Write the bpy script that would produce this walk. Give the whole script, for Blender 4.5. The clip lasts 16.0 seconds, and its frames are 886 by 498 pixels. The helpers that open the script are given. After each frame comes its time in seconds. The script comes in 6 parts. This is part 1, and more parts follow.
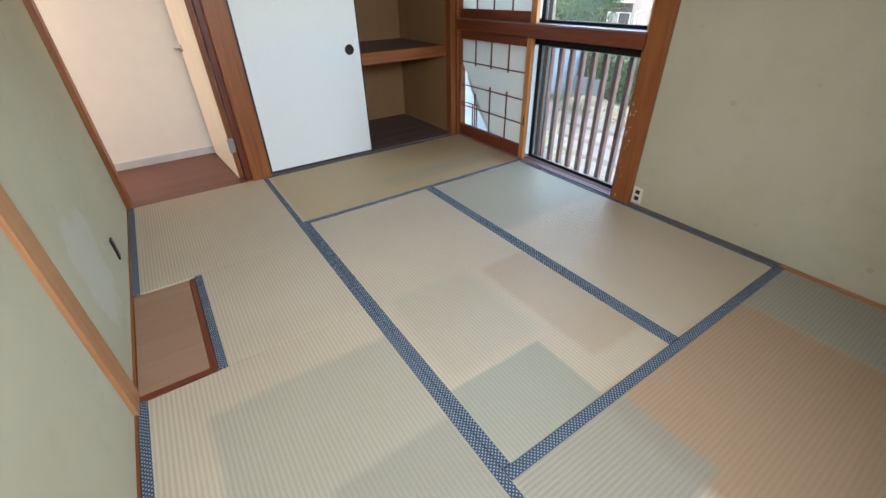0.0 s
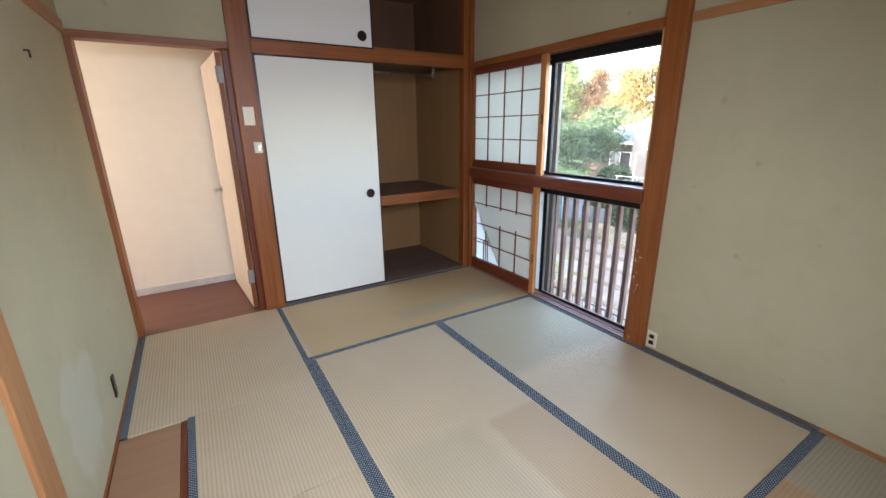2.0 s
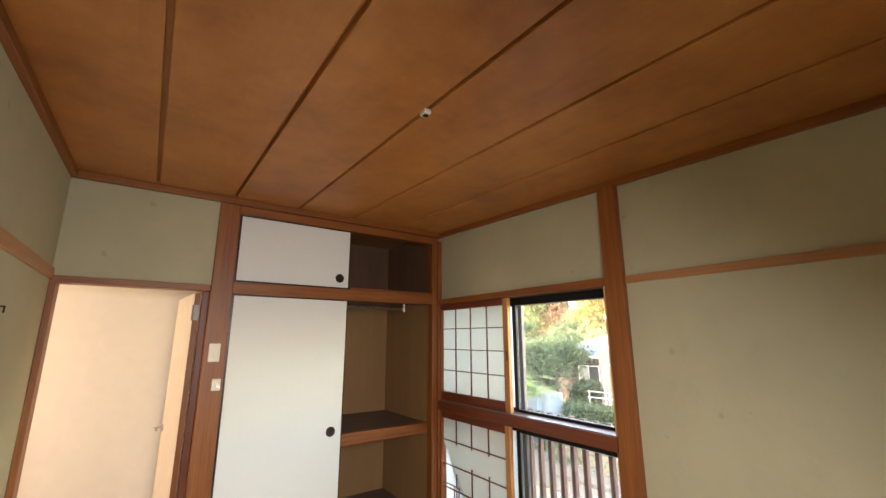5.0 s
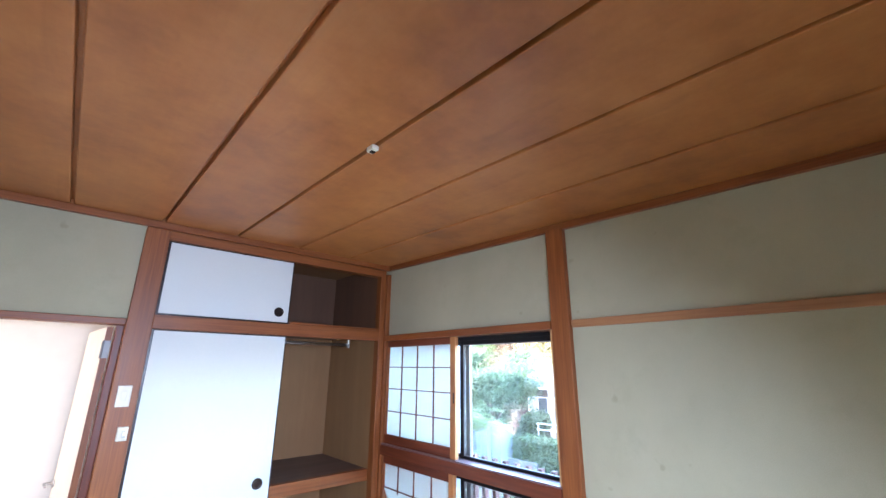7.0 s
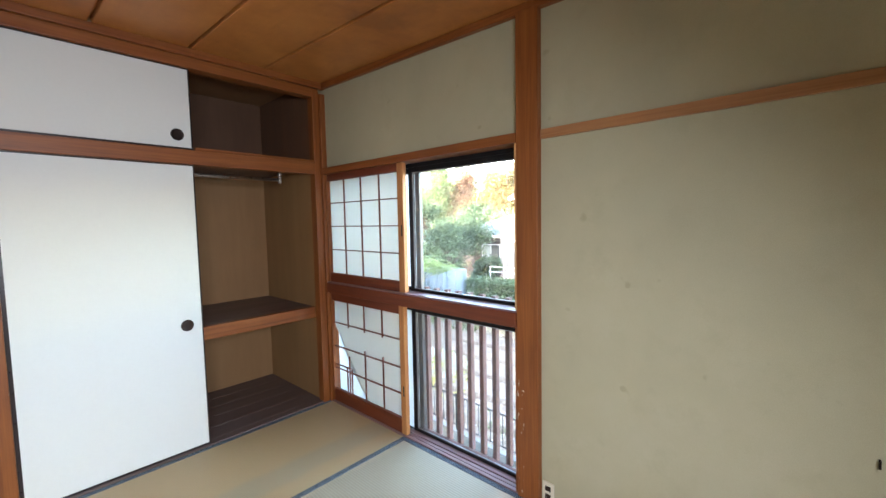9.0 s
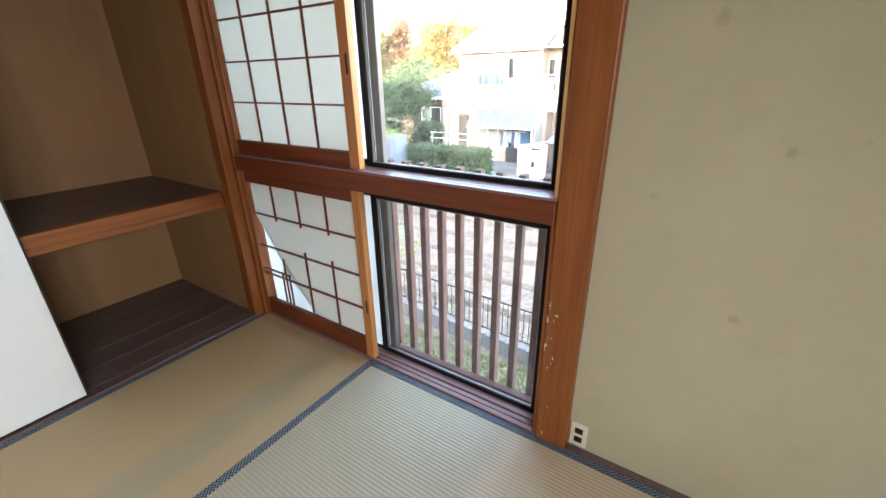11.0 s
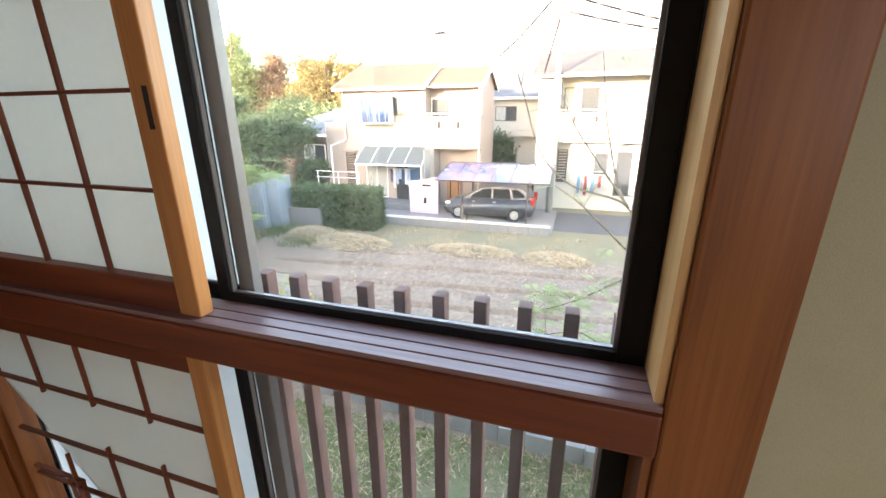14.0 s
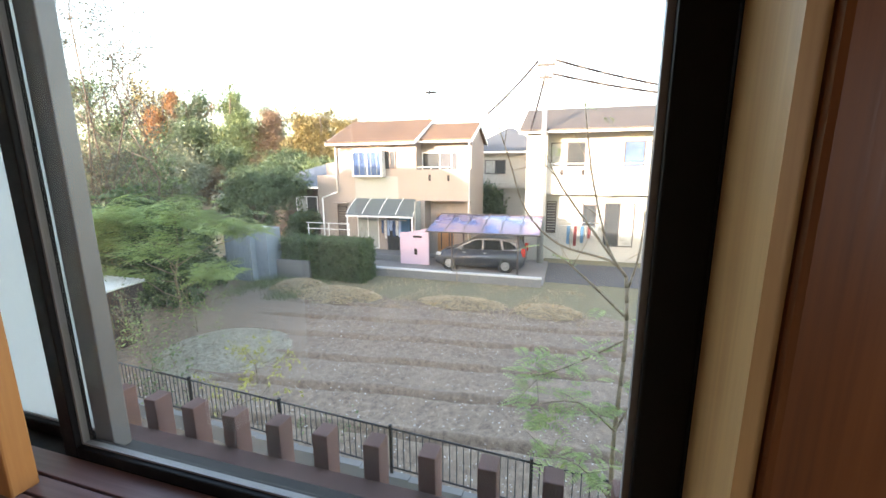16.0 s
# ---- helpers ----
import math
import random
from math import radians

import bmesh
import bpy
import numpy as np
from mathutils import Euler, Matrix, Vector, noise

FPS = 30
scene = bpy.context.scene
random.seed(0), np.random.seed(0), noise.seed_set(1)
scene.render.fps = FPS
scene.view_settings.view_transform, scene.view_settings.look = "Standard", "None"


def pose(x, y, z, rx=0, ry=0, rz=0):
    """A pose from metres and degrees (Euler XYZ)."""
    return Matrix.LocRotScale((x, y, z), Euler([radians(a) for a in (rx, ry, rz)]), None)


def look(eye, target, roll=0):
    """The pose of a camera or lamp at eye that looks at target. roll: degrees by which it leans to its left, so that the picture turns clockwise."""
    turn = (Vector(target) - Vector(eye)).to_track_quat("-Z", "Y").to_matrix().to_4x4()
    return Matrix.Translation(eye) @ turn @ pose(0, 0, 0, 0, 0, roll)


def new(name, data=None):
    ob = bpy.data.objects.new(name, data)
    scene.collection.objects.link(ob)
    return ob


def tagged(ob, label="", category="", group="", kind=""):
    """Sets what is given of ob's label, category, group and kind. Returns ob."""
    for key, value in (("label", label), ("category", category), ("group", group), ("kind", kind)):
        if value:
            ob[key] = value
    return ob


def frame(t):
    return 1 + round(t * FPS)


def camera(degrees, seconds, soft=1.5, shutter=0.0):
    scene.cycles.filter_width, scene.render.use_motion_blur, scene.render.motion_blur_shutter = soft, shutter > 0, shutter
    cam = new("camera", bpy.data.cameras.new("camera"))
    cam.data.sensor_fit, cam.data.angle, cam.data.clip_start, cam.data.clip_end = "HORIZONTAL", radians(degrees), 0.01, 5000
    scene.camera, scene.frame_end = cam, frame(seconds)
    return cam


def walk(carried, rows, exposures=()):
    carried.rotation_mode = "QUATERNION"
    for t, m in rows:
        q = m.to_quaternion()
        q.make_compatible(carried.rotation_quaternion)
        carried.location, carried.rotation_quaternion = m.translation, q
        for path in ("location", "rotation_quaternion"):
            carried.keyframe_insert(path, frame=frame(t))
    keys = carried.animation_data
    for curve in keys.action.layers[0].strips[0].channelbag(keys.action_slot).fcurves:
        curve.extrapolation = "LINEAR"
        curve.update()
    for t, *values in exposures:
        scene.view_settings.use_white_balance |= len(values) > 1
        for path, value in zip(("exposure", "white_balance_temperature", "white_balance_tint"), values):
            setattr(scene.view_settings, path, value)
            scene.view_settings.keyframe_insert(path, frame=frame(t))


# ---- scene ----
cam = camera(95.0, 16.0)
PATH = [
    (0, (0.401, -3.087, 1.17), (1.322, -1.685, 0.08), -1.4),
    (0.5, (0.405, -3.103, 1.212), (1.299, -1.654, 0.162), -1.3),
    (1, (0.422, -3.105, 1.244), (1.327, -1.594, 0.296), -1.2),
    (1.5, (0.441, -3.08, 1.258), (1.389, -1.502, 0.477), -0.9),
    (2, (0.465, -3.062, 1.288), (1.461, -1.425, 0.714), -0.7),
    (2.5, (0.491, -3.067, 1.322), (1.532, -1.397, 0.963), -0.6),
    (3, (0.508, -3.078, 1.367), (1.582, -1.399, 1.198), -0.5),
    (3.5, (0.523, -3.077, 1.397), (1.616, -1.402, 1.389), -0.4),
    (4, (0.487, -3.057, 1.403), (1.613, -1.41, 1.55), -0.3),
    (4.5, (0.467, -3.059, 1.437), (1.609, -1.442, 1.721), -0.2),
    (5, (0.475, -3.081, 1.463), (1.611, -1.491, 1.891), -0.1),
    (7.5, (0.615, -3.04, 1.549), (1.944, -1.649, 2.093), -0.8),
    (8, (0.734, -3.0, 1.477), (2.131, -1.612, 1.827), -0.9),
    (8.5, (0.797, -2.911, 1.432), (2.26, -1.551, 1.546), -0.9),
    (9, (0.914, -2.768, 1.394), (2.392, -1.427, 1.254), -1.1),
    (9.5, (1.016, -2.636, 1.324), (2.497, -1.34, 0.968), -1.2),
    (10, (1.175, -2.444, 1.302), (2.673, -1.241, 0.747), -1.2),
    (12.5, (1.747, -1.725, 1.249), (3.336, -0.871, 0.386), -0.4),
    (13, (1.861, -1.668, 1.267), (3.523, -0.905, 0.457), -0.4),
    (13.5, (1.97, -1.604, 1.301), (3.71, -0.935, 0.577), -0.3),
    (14, (2.083, -1.567, 1.321), (3.891, -0.984, 0.697), -0.3),
    (14.5, (2.225, -1.579, 1.328), (4.08, -1.054, 0.795), -0.4),
    (15, (2.3, -1.6, 1.335), (4.179, -1.099, 0.868), -0.4),
    (15.5, (2.317, -1.603, 1.357), (4.202, -1.086, 0.933), -0.2),
    (16, (2.337, -1.585, 1.379), (4.214, -1.019, 0.987), -0.3),
]
EXPOSURES = [(0.0, 5.28, 6350, 20), (3.0, 5.32, 6950, 23), (4.9, 5.45, 7900, 23), (7.4, 6.25, 5050, 22), (8.2, 5.95, 5600, 19), (9.5, 5.6, 6700, 21), (12.4, 5.3, 7050, 24), (14.5, 4.55, 7400, 23), (16.0, 3.95, 7200, 21)]
walk(cam, [(t, look(eye, target, roll)) for t, eye, target, roll in PATH], EXPOSURES)

# ---- light ----
SUN_AZ, SUN_EL = math.atan2(0.43, -0.9), radians(9)
world = bpy.data.worlds.new("sky")
scene.world = world
world.use_nodes = True
wn = world.node_tree.nodes
sky = wn.new("ShaderNodeTexSky")
sky.sky_type, sky.sun_disc = "NISHITA", False
sky.sun_elevation = SUN_EL
sky.sun_rotation = math.pi / 2 - SUN_AZ
world.node_tree.links.new(sky.outputs[0], wn["Background"].inputs[0])
wn["Background"].inputs[1].default_value = 0.12
sun = new("sun", bpy.data.lights.new("sun", "SUN"))
sun.data.energy, sun.data.angle, sun.data.color = 1.25, radians(0.6), (1.0, 0.94, 0.87)
sun.matrix_world = look((0, 0, 0), (-math.cos(SUN_AZ) * math.cos(SUN_EL), -math.sin(SUN_AZ) * math.cos(SUN_EL), -math.sin(SUN_EL)))


def window_lamp(name, eye, target, width, height, watts, colour, spread=180):
    lamp = new(name, bpy.data.lights.new(name, "AREA"))
    lamp.data.shape, lamp.data.size, lamp.data.size_y = "RECTANGLE", width, height
    lamp.data.energy, lamp.data.color, lamp.data.spread = watts, colour, radians(spread)
    lamp.matrix_world = look(eye, target)
    return lamp


window_lamp("daylight_back_window", (0.72, -3.43, 1.55), (1.1, -1.15, 0.0), 1.0, 0.5, 1.0, (0.82, 0.93, 1.0), 136)
window_lamp("daylight_hall_window", (-1.55, 0.45, 1.3), (0.5, 0.45, 0.9), 0.68, 1.1, 0.68, (1.0, 0.86, 0.71))

# ---- materials ----


def base(name, rough=0.6, metal=0.0):
    m = bpy.data.materials.new(name)
    m.use_nodes = True
    b = m.node_tree.nodes["Principled BSDF"]
    b.inputs["Roughness"].default_value, b.inputs["Metallic"].default_value = rough, metal
    return m, m.node_tree.nodes, m.node_tree.links, b


def ramp(nodes, links, src, stops):
    r = nodes.new("ShaderNodeValToRGB")
    e = r.color_ramp.elements
    while len(e) < len(stops):
        e.new(0.5)
    for k, (p, c) in zip(e, stops):
        k.position, k.color = p, (*c, 1)
    links.new(src, r.inputs[0])
    return r.outputs[0]


def coords(nodes, links, scale=(1, 1, 1), world_space=False, jitter=True):
    """Object or world position, shifted at random from object to object."""
    if world_space:
        src = nodes.new("ShaderNodeNewGeometry").outputs["Position"]
    else:
        src = nodes.new("ShaderNodeTexCoord").outputs["Object"]
    mp = nodes.new("ShaderNodeMapping")
    mp.inputs["Scale"].default_value = scale
    if jitter and not world_space:
        info = nodes.new("ShaderNodeObjectInfo")
        mul = nodes.new("ShaderNodeVectorMath")
        mul.operation = "MULTIPLY"
        comb = nodes.new("ShaderNodeCombineXYZ")
        for k in range(3):
            links.new(info.outputs["Random"], comb.inputs[k])
        links.new(comb.outputs[0], mul.inputs[0])
        mul.inputs[1].default_value = (37.0, 53.0, 71.0)
        links.new(mul.outputs[0], mp.inputs["Location"])
    links.new(src, mp.inputs["Vector"])
    return mp.outputs[0]


def noise_tex(nodes, links, vec, scale, detail=4, rough=0.55, distort=0.0):
    n = nodes.new("ShaderNodeTexNoise")
    n.inputs["Scale"].default_value, n.inputs["Detail"].default_value = scale, detail
    n.inputs["Roughness"].default_value, n.inputs["Distortion"].default_value = rough, distort
    links.new(vec, n.inputs["Vector"])
    return n.outputs[0]


def mixc(nodes, links, fac, a, b, mode="MIX"):
    """Mix two colours (sockets or tuples) by a factor (socket or number)."""
    m = nodes.new("ShaderNodeMix")
    m.data_type, m.blend_type = "RGBA", mode
    for sock, v in ((m.inputs[0], fac), (m.inputs[6], a), (m.inputs[7], b)):
        if isinstance(v, (int, float)):
            sock.default_value = v
        elif isinstance(v, tuple):
            sock.default_value = (*v, 1)
        else:
            links.new(v, sock)
    return m.outputs[2]


def math_node(nodes, links, op, a, b=None, clamp=False):
    m = nodes.new("ShaderNodeMath")
    m.operation, m.use_clamp = op, clamp
    for sock, v in zip(m.inputs, (a, b)):
        if v is None:
            continue
        if isinstance(v, (int, float)):
            sock.default_value = v
        else:
            links.new(v, sock)
    return m.outputs[0]


def bump(nodes, links, bsdf, height, strength, dist):
    b = nodes.new("ShaderNodeBump")
    b.inputs["Strength"].default_value, b.inputs["Distance"].default_value = strength, dist
    links.new(height, b.inputs["Height"])
    links.new(b.outputs[0], bsdf.inputs["Normal"])


def plain(name, colour, rough=0.5, metal=0.0, var=0.12, scale=9.0, bumpy=0.0, spec=0.5):
    """A painted, plastic or metal surface with slight uneven tone."""
    m, n, l, b = base(name, rough, metal)
    b.inputs["Specular IOR Level"].default_value = spec
    v = coords(n, l)
    f = noise_tex(n, l, v, scale, 5)
    dark = tuple(c * (1 - var) for c in colour)
    light = tuple(min(1, c * (1 + var * 0.6)) for c in colour)
    l.new(ramp(n, l, f, [(0.3, dark), (0.7, light)]), b.inputs["Base Color"])
    g = noise_tex(n, l, v, scale * 8, 3)
    l.new(math_node(n, l, "MULTIPLY_ADD", g, 0.2), b.inputs["Roughness"])
    b.inputs["Roughness"].links[0].from_node.inputs[2].default_value = max(0.02, rough - 0.1)
    if bumpy:
        bump(n, l, b, g, 0.4, bumpy)
    return m


def wood(name, axis, dark, mid, light, rough=0.45, grain=1.0, knots=False):
    """Straight-grained wood whose grain runs along one axis."""
    m, n, l, b = base(name, rough)
    sc = [26.0 * grain] * 3
    sc["xyz".index(axis)] = 1.6 * grain
    v = coords(n, l, tuple(sc))
    a = noise_tex(n, l, v, 1.0, 6, 0.6, 0.6)
    sc2 = [s * 5 for s in sc]
    sc2["xyz".index(axis)] = 3.0
    fine = noise_tex(n, l, coords(n, l, tuple(sc2)), 1.0, 3, 0.6)
    col = ramp(n, l, a, [(0.28, dark), (0.5, mid), (0.75, light)])
    col = mixc(n, l, 0.35, col, ramp(n, l, fine, [(0.3, dark), (0.7, light)]))
    wear = noise_tex(n, l, coords(n, l), 3.0, 4)
    col = mixc(n, l, math_node(n, l, "MULTIPLY", wear, 0.35), col, tuple(c * 0.62 for c in mid))
    l.new(col, b.inputs["Base Color"])
    l.new(math_node(n, l, "ADD", math_node(n, l, "MULTIPLY", fine, 0.22), rough - 0.11), b.inputs["Roughness"])
    bump(n, l, b, a, 0.25, 0.002)
    return m


TRIM = ((0.14, 0.034, 0.007), (0.265, 0.077, 0.015), (0.385, 0.13, 0.03))
trim = {a: wood("stained_wood_" + a, a, *TRIM) for a in "xyz"}
PALE = ((0.28, 0.115, 0.045), (0.41, 0.185, 0.075), (0.54, 0.28, 0.12))
DARK = ((0.075, 0.015, 0.006), (0.165, 0.034, 0.011), (0.25, 0.06, 0.019))
darktrim = {a: wood("dark_stained_wood_" + a, a, *DARK) for a in "xyz"}
pale = {a: wood("cedar_" + a, a, *PALE) for a in "xyz"}
sillwood = wood("weathered_sill_wood", "y", (0.13, 0.067, 0.064), (0.26, 0.15, 0.145), (0.38, 0.25, 0.245), 0.4)


def veneer():
    """Aged ceiling veneer: faint long grain, tea-coloured blotches."""
    m, n, l, b = base("ceiling_veneer", 0.5)
    v = coords(n, l, (1, 1, 1), True)
    grain = noise_tex(n, l, coords(n, l, (30, 1.2, 1), True), 1.0, 5, 0.6, 0.8)
    blot = noise_tex(n, l, v, 2.2, 5, 0.65)
    wavy = noise_tex(n, l, coords(n, l, (5, 1.5, 1), True), 1.0, 3, 0.5, 1.5)
    col = ramp(n, l, blot, [(0.3, (0.31, 0.1, 0.02)), (0.5, (0.48, 0.178, 0.042)), (0.68, (0.59, 0.245, 0.068))])
    col = mixc(n, l, math_node(n, l, "MULTIPLY", grain, 0.3), col, (0.26, 0.085, 0.022))
    col = mixc(n, l, ramp(n, l, wavy, [(0.6, (0, 0, 0)), (0.8, (0.35, 0.35, 0.35))]), col, (0.2, 0.06, 0.014))
    l.new(col, b.inputs["Base Color"])
    l.new(math_node(n, l, "ADD", math_node(n, l, "MULTIPLY", blot, 0.25), 0.32), b.inputs["Roughness"])
    bump(n, l, b, wavy, 0.2, 0.004)
    return m


ceilwood = veneer()
plywood = wood("closet_plywood", "z", (0.29, 0.155, 0.064), (0.35, 0.19, 0.078), (0.4, 0.225, 0.1), 0.65, 0.16)
# closet plywood at half brightness, with the upper closet's shade in its colour
darkply = wood("shaded_plywood", "z", (0.13, 0.062, 0.033), (0.175, 0.085, 0.045), (0.22, 0.11, 0.06), 0.65, 0.16)
honey = wood("honey_cedar", "z", (0.35, 0.12, 0.036), (0.5, 0.2, 0.062), (0.62, 0.29, 0.1), 0.45)
rawcedar = wood("raw_cedar", "z", (0.45, 0.22, 0.08), (0.6, 0.34, 0.14), (0.74, 0.47, 0.22), 0.45)
darkboard = wood("closet_dark_board", "x", (0.085, 0.055, 0.047), (0.13, 0.087, 0.075), (0.18, 0.125, 0.11), 0.5, 0.35)
hallwood = wood("hall_floor_wood", "x", (0.12, 0.042, 0.025), (0.165, 0.06, 0.036), (0.2, 0.078, 0.048), 0.4, 0.5)
black_alu = plain("black_sash", (0.01, 0.009, 0.01), 0.5, 0.0, spec=0.18)
bronze_alu = plain("bronze_sash", (0.09, 0.075, 0.075), 0.4, 0.5)
slatpaint = plain("brown_slat_paint", (0.16, 0.088, 0.08), 0.75, 0, 0.25, 12.0, spec=0.2)
# black stile made grey: the sky's reflection is put into its colour
stile_grey = plain("sky_reflecting_stile", (0.13, 0.125, 0.13), 0.45, 0.2)
white_paint = plain("white_door_paint", (0.76, 0.68, 0.56), 0.45, 0, 0.06)
ivory = plain("ivory_plastic", (0.72, 0.66, 0.54), 0.35, 0, 0.05)
steel = plain("brushed_steel", (0.6, 0.58, 0.55), 0.3, 1.0)
darkmetal = plain("dark_metal", (0.05, 0.035, 0.03), 0.4, 0.8)
hallwhite = plain("hall_wallpaper", (0.8, 0.765, 0.68), 0.85, 0, 0.025, 12, 0.0006)
lacquer = plain("dark_lacquer", (0.022, 0.014, 0.014), 0.3)


def plaster(name="sand_plaster", patch=False):
    m, n, l, b = base(name, 0.9)
    v = coords(n, l, (1, 1, 1), True)
    big = noise_tex(n, l, v, 0.9, 5, 0.6)
    mid = noise_tex(n, l, v, 7.0, 5, 0.6)
    fine = noise_tex(n, l, v, 420.0, 2)
    col = ramp(n, l, big, [(0.3, (0.375, 0.345, 0.235)), (0.55, (0.45, 0.415, 0.28)), (0.8, (0.52, 0.49, 0.37))])
    col = mixc(n, l, ramp(n, l, mid, [(0.55, (0, 0, 0)), (0.8, (0.45, 0.45, 0.45))]), col, (0.35, 0.315, 0.2))
    spots = noise_tex(n, l, v, 11.0, 2, 0.4)
    col = mixc(n, l, ramp(n, l, spots, [(0.72, (0, 0, 0)), (0.77, (0.4, 0.4, 0.4))]), col, (0.26, 0.22, 0.13))
    col = mixc(n, l, 0.12, col, ramp(n, l, fine, [(0.35, (0.3, 0.29, 0.19)), (0.65, (0.6, 0.58, 0.44))]))
    if patch:
        # a smear of paler filler low on the wall
        sep = n.new("ShaderNodeSeparateXYZ")
        l.new(v, sep.inputs[0])
        wob = math_node(n, l, "MULTIPLY", math_node(n, l, "SUBTRACT", noise_tex(n, l, v, 6.0, 4), 0.5), 1.6)
        along = math_node(n, l, "ADD", sep.outputs["Y"], 1.32)
        up = math_node(n, l, "SUBTRACT", sep.outputs["Z"], 0.32)
        p1 = math_node(n, l, "ADD", math_node(n, l, "MULTIPLY", along, 2.6), math_node(n, l, "MULTIPLY", up, -1.2))
        p2 = math_node(n, l, "MULTIPLY", math_node(n, l, "ADD", math_node(n, l, "MULTIPLY", up, 2.2), along), 1.3)
        r = math_node(n, l, "ADD", math_node(n, l, "ADD", math_node(n, l, "POWER", math_node(n, l, "ABSOLUTE", p1), 2.0), math_node(n, l, "POWER", math_node(n, l, "ABSOLUTE", p2), 2.0)), wob)
        col = mixc(n, l, ramp(n, l, r, [(0.25, (0.36, 0.36, 0.36)), (0.55, (0, 0, 0))]), col, (0.54, 0.55, 0.5))
    l.new(col, b.inputs["Base Color"])
    bump(n, l, b, fine, 0.35, 0.0012)
    return m


wallmat = plaster()
patched = plaster("patched_sand_plaster", True)


def chipped():
    """The stained post with flecks of bare pale wood near its window edge."""
    m = trim["z"].copy()
    m.name = "chipped_stained_wood"
    n, l = m.node_tree.nodes, m.node_tree.links
    b = n["Principled BSDF"]
    was = b.inputs["Base Color"].links[0].from_socket
    v = coords(n, l, (1, 1, 1), True)
    sep = n.new("ShaderNodeSeparateXYZ")
    l.new(v, sep.inputs[0])
    f = noise_tex(n, l, coords(n, l, (70, 70, 34), True), 1.0, 3, 0.6)
    near = math_node(n, l, "GREATER_THAN", sep.outputs["Y"], -1.752)
    low = math_node(n, l, "LESS_THAN", sep.outputs["Z"], 0.62)
    fac = math_node(n, l, "MULTIPLY", math_node(n, l, "MULTIPLY", near, low), math_node(n, l, "GREATER_THAN", f, 0.64))
    l.new(mixc(n, l, fac, was, (0.75, 0.7, 0.62)), b.inputs["Base Color"])
    return m


chipwood = chipped()


def paper(name, colour, trans):
    m, n, l, b = base(name, 0.85)
    v = coords(n, l)
    f = noise_tex(n, l, v, 60.0, 5, 0.7)
    c = ramp(n, l, f, [(0.3, tuple(x * 0.975 for x in colour)), (0.7, colour)])
    l.new(c, b.inputs["Base Color"])
    if trans:
        t = n.new("ShaderNodeBsdfTranslucent")
        l.new(c, t.inputs[0])
        mx = n.new("ShaderNodeMixShader")
        mx.inputs[0].default_value = trans
        l.new(b.outputs[0], mx.inputs[1])
        l.new(t.outputs[0], mx.inputs[2])
        l.new(mx.outputs[0], n["Material Output"].inputs[0])
    return m


shojipaper = paper("shoji_paper", (0.9, 0.9, 0.86), 0.58)
fusumapaper = paper("fusuma_paper", (0.75, 0.77, 0.75), 0.0)


def glass(name, rough, tint):
    m, n, l, b = base(name, rough)
    b.inputs["Base Color"].default_value = (*tint, 1)
    b.inputs["Transmission Weight"].default_value = 1.0
    b.inputs["IOR"].default_value = 1.45
    return m


def thin_glass():
    """A clear pane: it lets light straight through, with a faint mirror on top."""
    m, n, l, b = base("clear_pane", 0.02)
    tr = n.new("ShaderNodeBsdfTransparent")
    tr.inputs[0].default_value = (0.95, 0.97, 0.96, 1)
    gl = n.new("ShaderNodeBsdfGlossy")
    gl.inputs["Roughness"].default_value = 0.02
    lw = n.new("ShaderNodeLayerWeight")
    lw.inputs[0].default_value = 0.5
    fac = math_node(n, l, "POWER", lw.outputs["Facing"], 5.0)
    fac = math_node(n, l, "ADD", math_node(n, l, "MULTIPLY", fac, 0.6), 0.025)
    mx = n.new("ShaderNodeMixShader")
    l.new(fac, mx.inputs[0])
    l.new(tr.outputs[0], mx.inputs[1])
    l.new(gl.outputs[0], mx.inputs[2])
    # a thin pale film that imitates the haze of light over the view
    haze_veil = n.new("ShaderNodeBsdfTranslucent")
    haze_veil.inputs[0].default_value = (0.8, 0.8, 0.78, 1)
    film = n.new("ShaderNodeMixShader")
    f = noise_tex(n, l, coords(n, l, (1, 1, 1), True), 3.0, 5, 0.6)
    l.new(math_node(n, l, "MULTIPLY", f, 0.016), film.inputs[0])
    l.new(mx.outputs[0], film.inputs[1])
    l.new(haze_veil.outputs[0], film.inputs[2])
    l.new(film.outputs[0], n["Material Output"].inputs[0])
    return m


clear = thin_glass()
frosted = paper("frosted_pane", (0.66, 0.68, 0.67), 0.77)

# ---- mesh helpers ----


def box(bm, x0, x1, y0, y1, z0, z1, bevel=0.0):
    """A box between two corners, with rounded edges where bevel is given."""
    tmp = bmesh.new()
    bmesh.ops.create_cube(tmp, size=1.0, matrix=Matrix.Translation(((x0 + x1) / 2, (y0 + y1) / 2, (z0 + z1) / 2)) @ Matrix.Diagonal((abs(x1 - x0), abs(y1 - y0), abs(z1 - z0), 1)))
    if bevel:
        bmesh.ops.bevel(tmp, geom=tmp.edges[:], offset=bevel, segments=2, affect="EDGES", profile=0.5)
    join(bm, tmp)
    return bm


def join(bm, tmp):
    tmp.verts.index_update()
    made = [bm.verts.new(v.co) for v in tmp.verts]
    for fc in tmp.faces:
        try:
            nf = bm.faces.new([made[v.index] for v in fc.verts])
            nf.smooth = fc.smooth
        except ValueError:
            pass
    tmp.free()


